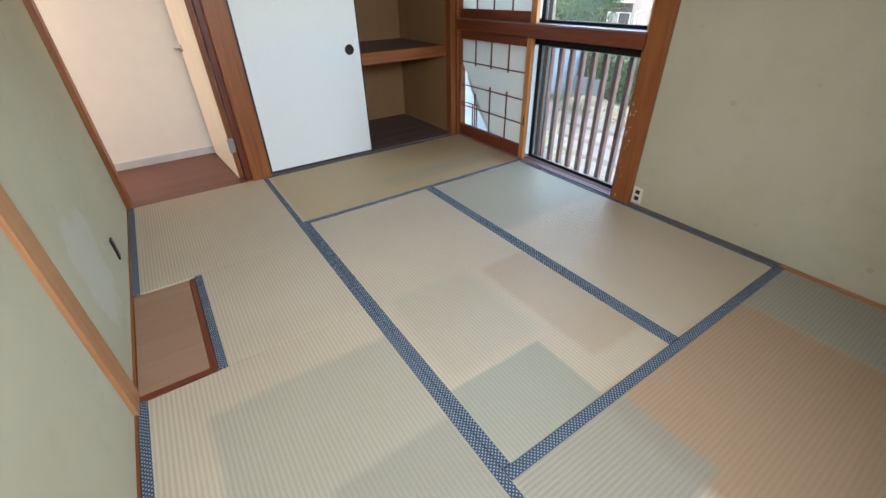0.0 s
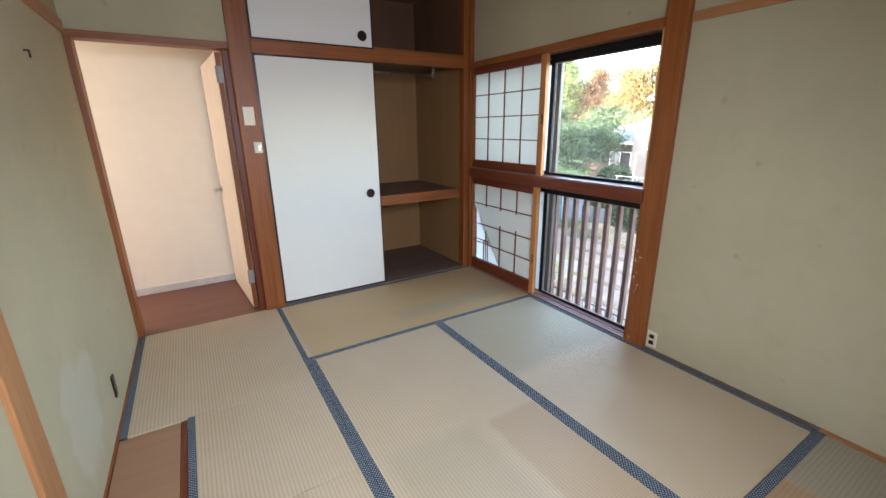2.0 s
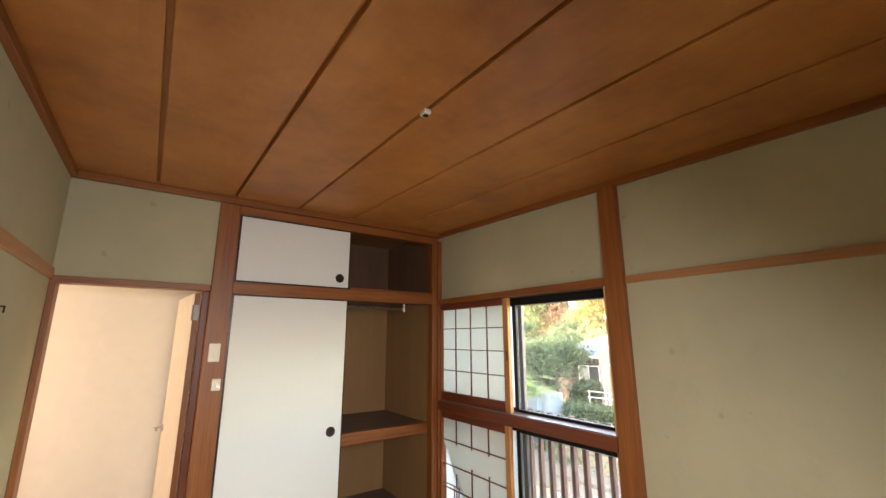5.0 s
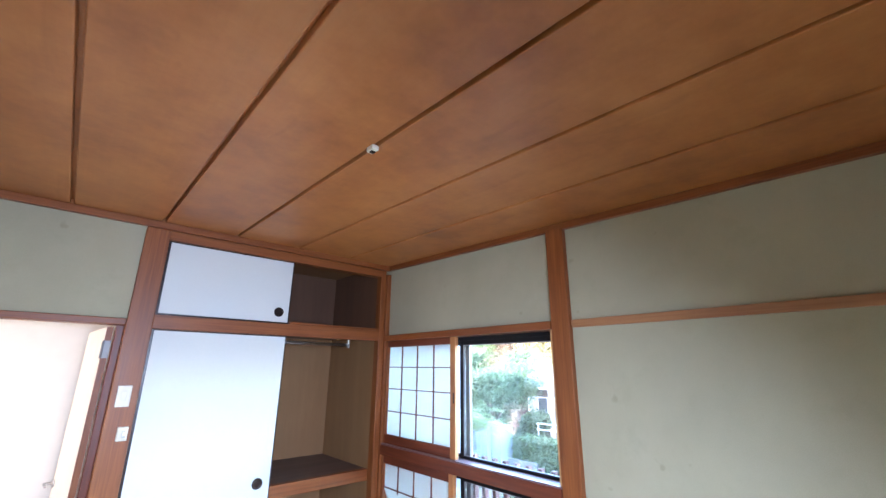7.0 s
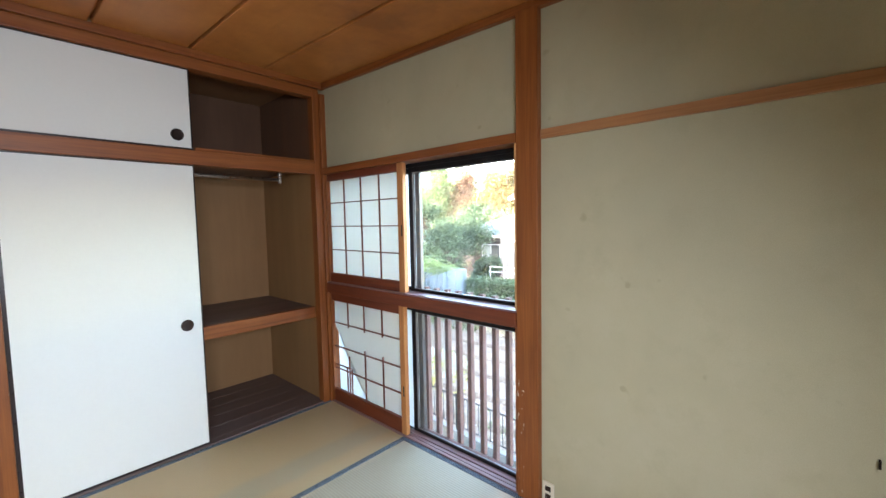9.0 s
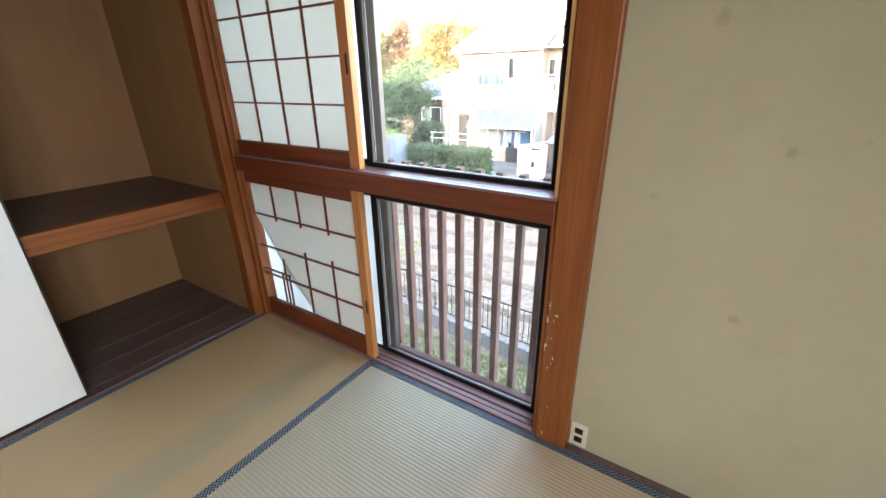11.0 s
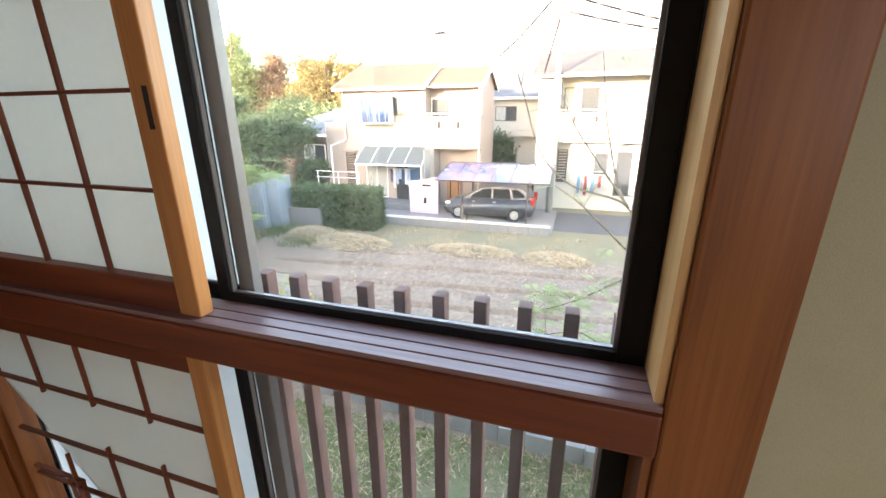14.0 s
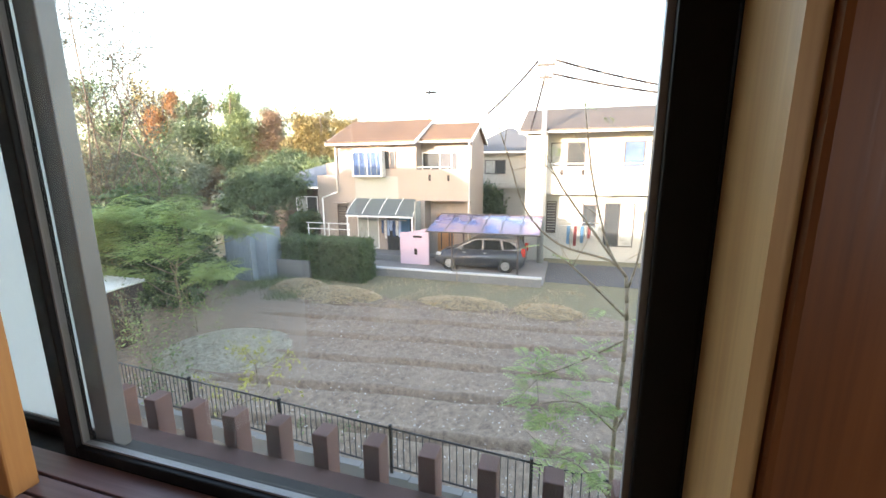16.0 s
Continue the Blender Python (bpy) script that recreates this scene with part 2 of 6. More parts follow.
def rod(bm, a, b, r0, r1=None, sides=10):
    """A round or tapered bar from a to b."""
    a, b = Vector(a), Vector(b)
    tmp = bmesh.new()
    turn = (b - a).to_track_quat("Z", "Y").to_matrix().to_4x4()
    bmesh.ops.create_cone(tmp, cap_ends=True, segments=sides, radius1=r0, radius2=r0 if r1 is None else r1, depth=(b - a).length, matrix=Matrix.Translation((a + b) / 2) @ turn)
    for fc in tmp.faces:
        fc.smooth = len(fc.verts) == 4
    join(bm, tmp)
    return bm


def prism(bm, outline, axis, lo, hi):
    """An outline of 2D points, drawn out along an axis."""
    def at(u, v, w):
        return {"x": (w, u, v), "y": (u, w, v), "z": (u, v, w)}[axis]
    low = [bm.verts.new(at(u, v, lo)) for u, v in outline]
    top = [bm.verts.new(at(u, v, hi)) for u, v in outline]
    bm.faces.new(low)
    bm.faces.new(top)
    for i in range(len(low)):
        j = (i + 1) % len(low)
        bm.faces.new((low[i], low[j], top[j], top[i]))
    bmesh.ops.recalc_face_normals(bm, faces=bm.faces[:])
    return bm


def B(*boxes, bevel=0.0):
    bm = bmesh.new()
    for k in boxes:
        box(bm, *k, bevel=bevel)
    return bm


def part(name, bm, material, parent=None, label=""):
    """One mesh object; coordinates are given in the world, kept from its parent's base."""
    me = bpy.data.meshes.new(name)
    top = parent
    off = Vector((0, 0, 0))
    while top is not None:
        off += top.location
        top = top.parent
    bm.transform(Matrix.Translation(-off))
    bm.to_mesh(me)
    bm.free()
    me.materials.append(material)
    ob = new(name, me)
    if parent is not None:
        ob.parent = parent
    return tagged(ob, label)


def thing(name, x, y, z, label, category, group=""):
    ob = new(name)
    ob.location = (x, y, z)
    return tagged(ob, label, category, group)


def structure(name, bm, material, label="", category=""):
    return tagged(part(name, bm, material), label, category, kind="structure")


# ---- room ----
W, D, H = 2.64, 3.52, 2.43
structure("floor", B((-0.1, W + 0.05, -D - 0.1, 0.0, -0.12, -0.055)), darkboard, "bare wooden subfloor under the straw mats", "floor")
# walls
structure("wall_west", B((-0.12, 0.0, -D - 0.12, 0.02, -0.12, H)), patched, "pale green sand plaster wall with damp stains", "wall")
structure("wall_east", B((W, W + 0.12, -D - 0.12, -1.825, -0.3, H)), wallmat, "pale green sand plaster wall with scuffs", "wall")
structure("wall_over_window", B((W, W + 0.12, -1.71, 0.12, 1.805, H)), wallmat, "pale green sand plaster above the window", "wall")
structure("wall_behind_closet", B((2.66, 2.76, 0.121, 1.0, -0.3, H)), wallmat, "plaster wall beside the closet", "wall")
structure("wall_over_door", B((0.0, 0.782, 0.004, 0.1, 1.81, H)), wallmat, "pale green sand plaster above the doorway", "wall")
structure("wall_south", B((-0.12, 0.2, -D - 0.12, -D, -0.12, H), (1.3, W + 0.12, -D - 0.12, -D, -0.12, H), (0.2, 1.3, -D - 0.12, -D, 1.9, H), (0.2, 1.3, -D - 0.12, -D, -0.12, 0.7)), wallmat, "pale green plaster wall with a window opening", "wall")
# ceiling boards with recessed joints; the old ceiling falls a little towards the south


def slope(bm):
    for v in bm.verts:
        v.co.z += 0.026 * min(v.co.y, 0.0)
    return bm


bm = B((-0.12, W + 0.12, -D - 0.12, 0.02, H + 0.034, H + 0.07))
edges = [0.0] + [1.305 + 0.445 * k for k in range(-2, 3)] + [W]
for a, b_ in zip(edges, edges[1:]):
    box(bm, a + 0.009, b_ - 0.009, -D, 0.0, H, H + 0.036, bevel=0.005)
box(bm, -0.12, W + 0.12, 0.001, 0.02, H + 0.001, H + 0.034)
slope(bm)
structure("ceiling", bm, ceilwood, "orange-brown veneer board ceiling with narrow joints", "ceiling")
# crown rails
structure("crown_trim_north", B((0.0, W, -0.035, 0.0, 2.385, H - 0.001), bevel=0.003), trim["x"], "brown wooden ceiling rail", "trim")
structure("crown_trim_east", slope(B((W - 0.03, W + 0.001, -D, -0.036, 2.388, H - 0.001), bevel=0.003)), trim["y"], "brown wooden ceiling rail", "trim")
structure("crown_trim_west", slope(B((-0.001, 0.03, -D, -0.036, 2.385, H - 0.001), bevel=0.003)), trim["y"], "brown wooden ceiling rail", "trim")
# picture rails
structure("wall_rail_east", B((W - 0.016, W + 0.002, -D, -1.832, 1.76, 1.803), bevel=0.002), pale["y"], "light brown wooden wall rail", "trim")
structure("wall_rail_west", B((-0.002, 0.016, -D, -0.03, 1.785, 1.845), bevel=0.002), pale["y"], "light brown wooden wall rail", "trim")
# posts
structure("post_west", B((-0.05, 0.014, -1.83, -1.715, -0.02, 1.784), bevel=0.004), pale["z"], "light brown wooden post in the wall", "post")
structure("post_north", B((0.782, 0.912, -0.022, 0.12, -0.02, 2.384), bevel=0.004), trim["z"], "reddish-brown wooden post beside the doorway", "post")
structure("post_east", B((2.605, 2.76, -1.828, -1.712, -0.02, 2.352), bevel=0.005), chipwood, "reddish-brown wooden post with chipped paint by the window", "post")
structure("post_corner", B((2.6, 2.69, -0.03, 0.06, -0.02, 2.352), bevel=0.004), trim["z"], "reddish-brown wooden corner post", "post")
structure("mat_edge_east", B((2.613, W + 0.001, -2.66, -1.83, -0.05, 0.006)), darkboard, "narrow dark wooden strip at the foot of the wall", "baseboard")
structure("mat_edge_corner", B((2.613, W + 0.001, -D, -2.6605, -0.05, 0.007)), pale["y"], "narrow light wooden strip at the foot of the wall", "baseboard")
structure("mat_edge_west", B((-0.001, 0.008, -D, 0.0, -0.05, 0.006)), trim["y"], "narrow wooden strip at the foot of the wall", "baseboard")
# ---- tatami mats ----


def tatami_material(axis):
    """Woven rush: ribs run along the mat, with bleached and still green areas left by furniture."""
    m, n, l, b = base("woven_rush_" + axis, 0.5)
    pos = n.new("ShaderNodeNewGeometry").outputs["Position"]
    sep = n.new("ShaderNodeSeparateXYZ")
    l.new(pos, sep.inputs[0])
    across = sep.outputs["Y" if axis == "x" else "X"]
    rib = math_node(n, l, "SINE", math_node(n, l, "MULTIPLY", across, 2 * math.pi / 0.0148))
    straw = noise_tex(n, l, coords(n, l, tuple(40 * s for s in (1, 1, 1))), 5.0, 3)
    fib = (300, 8, 1) if axis == "y" else (8, 300, 1)
    cross = noise_tex(n, l, coords(n, l, (fib[1] * 20, fib[0] * 0.15, 1) if axis == "y" else (fib[1], 200, 1), True), 1.0, 2)
    big = noise_tex(n, l, coords(n, l, (1, 1, 1), True), 1.7, 4)
    col = ramp(n, l, big, [(0.3, (0.65, 0.545, 0.38)), (0.7, (0.74, 0.635, 0.465))])
    jag = noise_tex(n, l, coords(n, l, (1, 1, 1), True), 3.0, 3)

    def rect(x0, x1, y0, y1, soft):
        """1 inside a rectangle of the floor, fading over soft metres."""
        out = None
        for s, lo, hi in ((sep.outputs["X"], x0, x1), (sep.outputs["Y"], y0, y1)):
            wob = math_node(n, l, "ADD", s, math_node(n, l, "MULTIPLY", math_node(n, l, "SUBTRACT", jag, 0.5), soft * 1.5))
            for op, edge in (("LO", lo), ("HI", hi)):
                d = math_node(n, l, "SUBTRACT", wob, edge) if op == "LO" else math_node(n, l, "SUBTRACT", edge, wob)
                d = math_node(n, l, "ADD", math_node(n, l, "DIVIDE", d, soft), 0.5, True)
                out = d if out is None else math_node(n, l, "MULTIPLY", out, d)
        return out

    green, brown, orange, slate = (0.35, 0.4, 0.32), (0.66, 0.47, 0.22), (0.4, 0.21, 0.095), (0.26, 0.3, 0.255)
    for colour, amount, r in (
        (brown, 0.9, (0.9, 2.64, -0.86, 0.0, 0.02)),
        (green, 0.4, (1.55, 2.64, -0.72, -0.55, 0.05)),
        (green, 0.55, (1.76, 2.64, -1.62, -0.89, 0.07)),
        (orange, 0.32, (1.43, 1.73, -2.52, -1.84, 0.03)),
        (green, 0.32, (0.95, 1.37, -2.3, -1.8, 0.06)),
        (green, 0.95, (0.88, 1.32, -2.65, -2.34, 0.015)),
        (green, 0.6, (0.2, 0.86, -3.6, -1.97, 0.03)),
        (slate, 0.6, (0.45, 0.86, -3.6, -2.42, 0.03)),
        (orange, 0.85, (1.3, 2.2, -3.6, -2.65, 0.05)),
        (slate, 0.8, (0.88, 1.38, -3.0, -2.65, 0.03)),
        (slate, 0.8, (2.2, 2.64, -3.6, -2.65, 0.04)),
    ):
        col = mixc(n, l, math_node(n, l, "MULTIPLY", rect(*r), amount), col, colour)
    col = mixc(n, l, math_node(n, l, "MULTIPLY_ADD", rib, 0.09), col, (0.2, 0.15, 0.09))
    col = mixc(n, l, math_node(n, l, "MULTIPLY", straw, 0.16), col, (0.62, 0.53, 0.38))
    l.new(col, b.inputs["Base Color"])
    bump(n, l, b, math_node(n, l, "ADD", rib, math_node(n, l, "MULTIPLY", cross, 0.6)), 0.42, 0.0011)
    return m


def border_material():
    """Dark blue cloth with rows of pale dots."""
    m, n, l, b = base("blue_cloth_border", 0.8)
    pos = n.new("ShaderNodeNewGeometry").outputs["Position"]
    v = n.new("ShaderNodeTexVoronoi")
    v.inputs["Scale"].default_value = 1.0
    v.inputs["Randomness"].default_value = 0.0
    mp = n.new("ShaderNodeMapping")
    mp.inputs["Rotation"].default_value = (0, 0, radians(45))
    mp.inputs["Scale"].default_value = (105, 105, 0.001)
    l.new(pos, mp.inputs[0])
    l.new(mp.outputs[0], v.inputs["Vector"])
    wear = noise_tex(n, l, pos, 5.0, 4)
    c = ramp(n, l, v.outputs["Distance"], [(0.22, (0.3, 0.36, 0.4)), (0.3, (0.022, 0.036, 0.058))])
    l.new(mixc(n, l, math_node(n, l, "MULTIPLY", wear, 0.25), c, (0.12, 0.17, 0.205)), b.inputs["Base Color"])
    return m


rush = {"x": tatami_material("x"), "y": tatami_material("y")}
heri = border_material()
HW = 0.031


def tatami(axis, label, boxes, borders):
    xs, ys = [k[0] for k in boxes], [k[2] for k in boxes]
    t = thing("tatami_mat", min(xs), min(ys), -0.055, label, "tatami mat", "straw mats on the floor")
    part("woven_cover", B(*[(k[0], k[1], k[2], k[3], -0.055, 0.0) for k in boxes], bevel=0.003), rush[axis], t)
    for k in borders:
        part("cloth_border", B((*k, -0.05, 0.0022), bevel=0.001), heri, t, "dark blue dotted cloth border")
    return t


X1, X2, X3 = 0.876, 1.748, 2.612
tatami("y", "beige woven straw mat notched around a floor panel", [(0.008, X1 - 0.001, -1.076, -0.002), (0.265, X1 - 0.001, -1.772, -1.0761)],
       [(0.0085, 0.008 + HW, -1.076, -0.003), (X1 - HW, X1, -1.772, -0.003), (0.2655, 0.265 + HW, -1.772, -1.077)])
tatami("y", "beige straw mat with a large unfaded green area", [(0.008, X1 - 0.001, -3.52, -1.778)], [(0.0085, 0.008 + HW, -3.52, -1.776), (X1 - HW, X1, -3.52, -1.776)])
tatami("x", "golden brown worn straw mat before the closet", [(X1 + 0.001, X3, -0.882, -0.002)], [(X1 + 0.002, X3, -0.882, -0.882 + HW), (X1 + 0.002, X3, -0.002 - HW, -0.002)])
tatami("y", "bleached beige straw mat with orange and green patches", [(X1 + 0.001, X2 - 0.001, -2.645, -0.885)], [(X1 + 0.001, X1 + HW, -2.645, -0.886), (X2 - HW, X2 - 0.001, -2.645, -0.886)])
tatami("y", "greenish straw mat beside the window", [(X2 + 0.001, X3, -2.645, -0.885)], [(X2 + 0.001, X2 + HW, -2.645, -0.886), (X3 - HW, X3, -2.645, -0.886)])
tatami("x", "orange faded straw mat with green patches", [(X1 + 0.001, X3, -3.52, -2.648)], [(X1 + 0.002, X3, -2.648 - HW - 0.006, -2.648)])
# floor panel in the notch
panelwood = wood("floor_panel_board", "x", (0.27, 0.15, 0.085), (0.33, 0.19, 0.11), (0.38, 0.23, 0.14), 0.5, 0.4)
fp = thing("floor_panel", 0.13, -1.42, -0.055, "flat brown wooden board set in the floor beside the wall", "floor panel")
part("board", B((0.01, 0.238, -1.738, -1.08, -0.055, -0.006), bevel=0.002), panelwood, fp)
part("edge_strip", B((0.24, 0.264, -1.77, -1.08, -0.055, -0.004), bevel=0.002), darktrim["y"], fp, "dark brown wooden edge")
part("edge_strip", B((0.01, 0.2395, -1.77, -1.74, -0.055, -0.004), bevel=0.002), darktrim["x"], fp, "dark brown wooden edge")

# ---- doorway and hall ----
structure("door_lintel", B((0.0, 0.781, -0.012, 0.1, 1.77, 1.808), bevel=0.003), trim["x"], "reddish-brown wooden door head", "trim")
structure("door_jamb_west", B((0.0, 0.03, -0.012, 0.1, -0.02, 1.769), bevel=0.003), trim["z"], "reddish-brown wooden door jamb", "trim")
# set back and given darker wood to stand for the black shadow gap
structure("door_jamb_east", B((0.745, 0.781, 0.035, 0.1, -0.02, 1.769), bevel=0.003), darktrim["z"], "recessed wooden door jamb darkened for its shadow gap", "trim")
structure("hall_floor", B((-1.6, 0.92, 0.0, 0.9, -0.06, -0.004)), hallwood, "reddish-brown hall floor boards", "floor")
structure("hall_wall_north", B((-1.6, 0.92, 0.86, 0.96, -0.06, H)), hallwhite, "plain off-white hall wall", "wall")
structure("hall_wall_south", B((-1.6, -0.12, -0.06, 0.1, -0.06, H)), hallwhite, "plain off-white hall wall", "wall")
structure("hall_wall_west", B((-1.72, -1.6, -0.06, 0.96, -0.06, 0.7), (-1.72, -1.6, -0.06, 0.1, 0.7, 1.9), (-1.72, -1.6, 0.8, 0.96, 0.7, 1.9), (-1.72, -1.6, -0.06, 0.96, 1.9, H)), hallwhite, "off-white hall wall with a window opening", "wall")
structure("hall_ceiling", B((-1.72, -0.121, -0.06, 0.021, H, H + 0.05), (-1.72, 0.92, 0.021, 0.96, H, H + 0.05)), hallwhite, "off-white hall ceiling", "ceiling")
structure("hall_baseboard", B((-1.6, 0.9, 0.848, 0.861, -0.004, 0.055), bevel=0.002), plain("grey_vinyl", (0.55, 0.56, 0.55), 0.6), "pale grey vinyl baseboard", "baseboard")


def hall_door():
    d = thing("hall_door", 0.74, 0.1, 0.0, "cream painted door standing open into the hall", "door")
    ang = math.atan2(0.74, -0.055)
    m = Matrix.Translation((0.738, 0.09, 0)) @ Matrix.Rotation(ang, 4, "Z")
    bm = B((0, 0.72, 0.0, 0.034, 0.004, 1.76), bevel=0.002)
    bm.transform(m)
    part("leaf", bm, white_paint, d)
    bm = B((-0.004, 0.0, 0.002, 0.032, 0.004, 1.76))
    bm.transform(m)
    part("hinge_edge", bm, trim["z"], d, "bare brown edge of the door")
    for z in (0.2, 1.58):
        bm = B((-0.008, -0.004, 0.0, 0.03, z, z + 0.1))
        rod(bm, (-0.008, 0.036, z), (-0.008, 0.036, z + 0.1), 0.006)
        bm.transform(m)
        part("hinge", bm, plain("dull_zinc", (0.36, 0.35, 0.34), 0.5, 0.3), d, "steel butt hinge")
    bm = bmesh.new()
    rod(bm, (0.655, 0.034, 0.82), (0.655, 0.042, 0.82), 0.024)
    rod(bm, (0.655, 0.04, 0.82), (0.655, 0.085, 0.82), 0.009)
    rod(bm, (0.655, 0.08, 0.82), (0.56, 0.082, 0.82), 0.009, 0.007)
    bm.transform(m)
    part("lever_handle", bm, steel, d, "satin steel lever")
    return d


hall_door()

# ---- closet ----
CL, CR, CD = 0.912, 2.56, 0.88
structure("closet_wall_back", B((CL, CR + 0.06, CD, CD + 0.05, -0.06, H)), plywood, "bare brown plywood closet back", "wall")
structure("closet_wall_side", B((CR, CR + 0.05, 0.061, CD, -0.06, H)), plywood, "bare brown plywood closet side", "wall")
structure("closet_wall_hall", B((CL - 0.04, CL, 0.121, CD, -0.06, H)), plywood, "bare brown plywood closet side", "wall")
# added lining sheets that darken the upper closet
structure("upper_closet_lining", B((CL, CR - 0.005, CD - 0.005, CD - 0.001, 1.831, H - 0.001), (CR - 0.004, CR - 0.001, 0.071, CD - 0.006, 1.831, H - 0.001)), darkply, "brown plywood lining darkened for the shade in the upper closet", "wall")
structure("closet_jamb", B((2.548, 2.599, -0.01, 0.06, -0.02, 2.384), bevel=0.003), trim["z"], "reddish-brown wooden closet jamb", "trim")
structure("closet_threshold", B((CL, 2.548, -0.001, 0.06, -0.05, 0.012), bevel=0.002), darkboard, "dark grooved closet threshold", "trim")
structure("closet_head_rail", B((CL, 2.548, -0.012, 0.07, 1.757, 1.842), bevel=0.003), trim["x"], "reddish-brown wooden rail above the closet door", "trim")
structure("closet_top_rail", B((CL, 2.548, -0.012, 0.07, 2.322, 2.384), bevel=0.003), trim["x"], "reddish-brown wooden rail below the ceiling", "trim")
structure("closet_ceiling", B((CL, CR + 0.06, 0.0, CD + 0.05, H, H + 0.05)), plywood, "bare plywood closet ceiling", "ceiling")
bm = bmesh.new()
for k in range(5):
    box(bm, CL, CR, 0.061 + 0.164 * k, 0.061 + 0.164 * k + 0.162, -0.03, 0.012, bevel=0.002)
structure("closet_floor", bm, darkboard, "dark worn closet floor boards", "floor")
sh = thing("closet_shelf", 1.74, 0.4, 0.67, "brown wooden closet shelf with a thick worn front edge", "shelf")
part("front_beam", B((CL, 2.548, 0.06, 0.11, 0.663, 0.748), bevel=0.004), trim["x"], sh, "scuffed reddish-brown front beam")
part("shelf_board", B((CL, CR, 0.1105, CD, 0.722, 0.742)), darkboard, sh, "dark brown board")
sh = thing("upper_closet_shelf", 1.74, 0.4, 1.78, "dark brown upper closet floor board", "shelf")
part("shelf_board", B((CL, CR, 0.0705, CD, 1.8, 1.83)), darkboard, sh)
part("front_beam", B((1.76, 2.548, 0.0, 0.02, 1.843, 1.862), bevel=0.003), trim["x"], sh)
rl = thing("hanging_rail", 1.74, 0.25, 1.70, "thin steel clothes rail under the closet head", "clothes rail")
part("bar", rod(bmesh.new(), (CL, 0.25, 1.725), (2.4, 0.25, 1.725), 0.012), steel, rl)
part("bracket", B((2.392, 2.41, 0.237, 0.263, 1.7, 1.8), bevel=0.003), steel, rl)


def fusuma(name, x0, x1, y0, z0, z1, knob, label):
    f = thing(name, x0, y0, z0, label, "sliding door", "closet sliding doors")
    e = 0.007
    part("paper_panel", B((x0 + 0.016, x1 - e, y0 + 0.002, y0 + 0.018, z0 + e, z1 - e)), fusumapaper, f, "matt off-white paper")
    part("frame_stile", B((x0 - 0.0005, x0 + 0.016, y0 - 0.001, y0 + 0.02, z0, z1), bevel=0.001), lacquer, f)
    part("frame_stile", B((x1 - e, x1, y0, y0 + 0.02, z0, z1), bevel=0.001), lacquer, f)
    part("frame_rail", B((x0 + e, x1 - e, y0, y0 + 0.02, z0, z0 + e * 1.8), bevel=0.001), lacquer, f)
    part("frame_rail", B((x0 + e, x1 - e, y0, y0 + 0.02, z1 - e, z1), bevel=0.001), lacquer, f)
    if knob:
        kx, kz = knob
        pull = bmesh.new()
        prof = [(0.0, 0.0), (0.022, -0.0008), (0.025, -0.004), (0.03, -0.0055), (0.034, -0.004), (0.0355, 0.002)]
        rings = [[pull.verts.new((kx + r * math.cos(a), y0 + 0.002 + d, kz + r * math.sin(a))) for a in [2 * math.pi * i / 28 for i in range(28)]] for r, d in prof[1:]]
        pull.faces.new(rings[0])
        for p, q in zip(rings, rings[1:]):
            for i in range(28):
                fc = pull.faces.new((p[i], p[(i + 1) % 28], q[(i + 1) % 28], q[i]))
                fc.smooth = True
        bmesh.ops.recalc_face_normals(pull, faces=pull.faces[:])
        part("finger_pull", pull, darkmetal, f, "round dark brown finger pull")
    return f


fusuma("closet_sliding_door", 0.913, 1.748, 0.008, 0.013, 1.756, (1.662, 0.79), "white papered closet sliding door, closed")
fusuma("closet_sliding_door", 0.92, 1.73, 0.036, 0.013, 1.756, None, "white papered closet sliding door slid behind the other")
fusuma("upper_closet_sliding_door", 0.913, 1.75, 0.008, 1.843, 2.321, (1.672, 1.928), "small white papered sliding door of the upper closet")

# ---- window wall ----
structure("window_lintel", B((2.6, 2.76, -1.711, -0.031, 1.757, 1.804), bevel=0.003), trim["y"], "reddish-brown wooden window head", "trim")
structure("lower_window_jamb", B((2.612, 2.7, -1.711, -1.699, 0.012, 0.858)), trim["z"], "reddish-brown window jamb beside the post", "trim")
structure("window_jamb", B((2.612, 2.7, -1.711, -1.699, 0.946, 1.756)), rawcedar, "pale cedar window jamb beside the post", "trim")
mr = structure("window_mid_rail", B((2.597, 2.70, -1.711, -0.031, 0.86, 0.935), bevel=0.006), darktrim["y"], "thick reddish-brown rail between the two window rows", "trim")
part("sill_strip", B((2.604, 2.63, -1.71, -0.032, 0.935, 0.945), bevel=0.001), sillwood, mr)
part("sill_strip", B((2.634, 2.66, -1.71, -0.032, 0.935, 0.945), bevel=0.001), sillwood, mr)
part("sill_strip", B((2.664, 2.70, -1.71, -0.032, 0.935, 0.945), bevel=0.001), sillwood, mr)
ts = structure("window_threshold", B((2.613, 2.70, -1.711, -0.031, -0.05, 0.002)), sillwood, "greyish worn wooden window threshold", "trim")
part("threshold_strip", B((2.613, 2.634, -1.71, -0.032, 0.002, 0.01), bevel=0.001), sillwood, ts)
part("threshold_strip", B((2.64, 2.66, -1.71, -0.032, 0.002, 0.01), bevel=0.001), sillwood, ts)
part("threshold_strip", B((2.666, 2.7, -1.71, -0.032, 0.002, 0.014), bevel=0.001), sillwood, ts)


# greyer copy of the screen paper, with the folded flap's shade in it
foldpaper = paper("shaded_folded_paper", (0.62, 0.62, 0.58), 0.12)


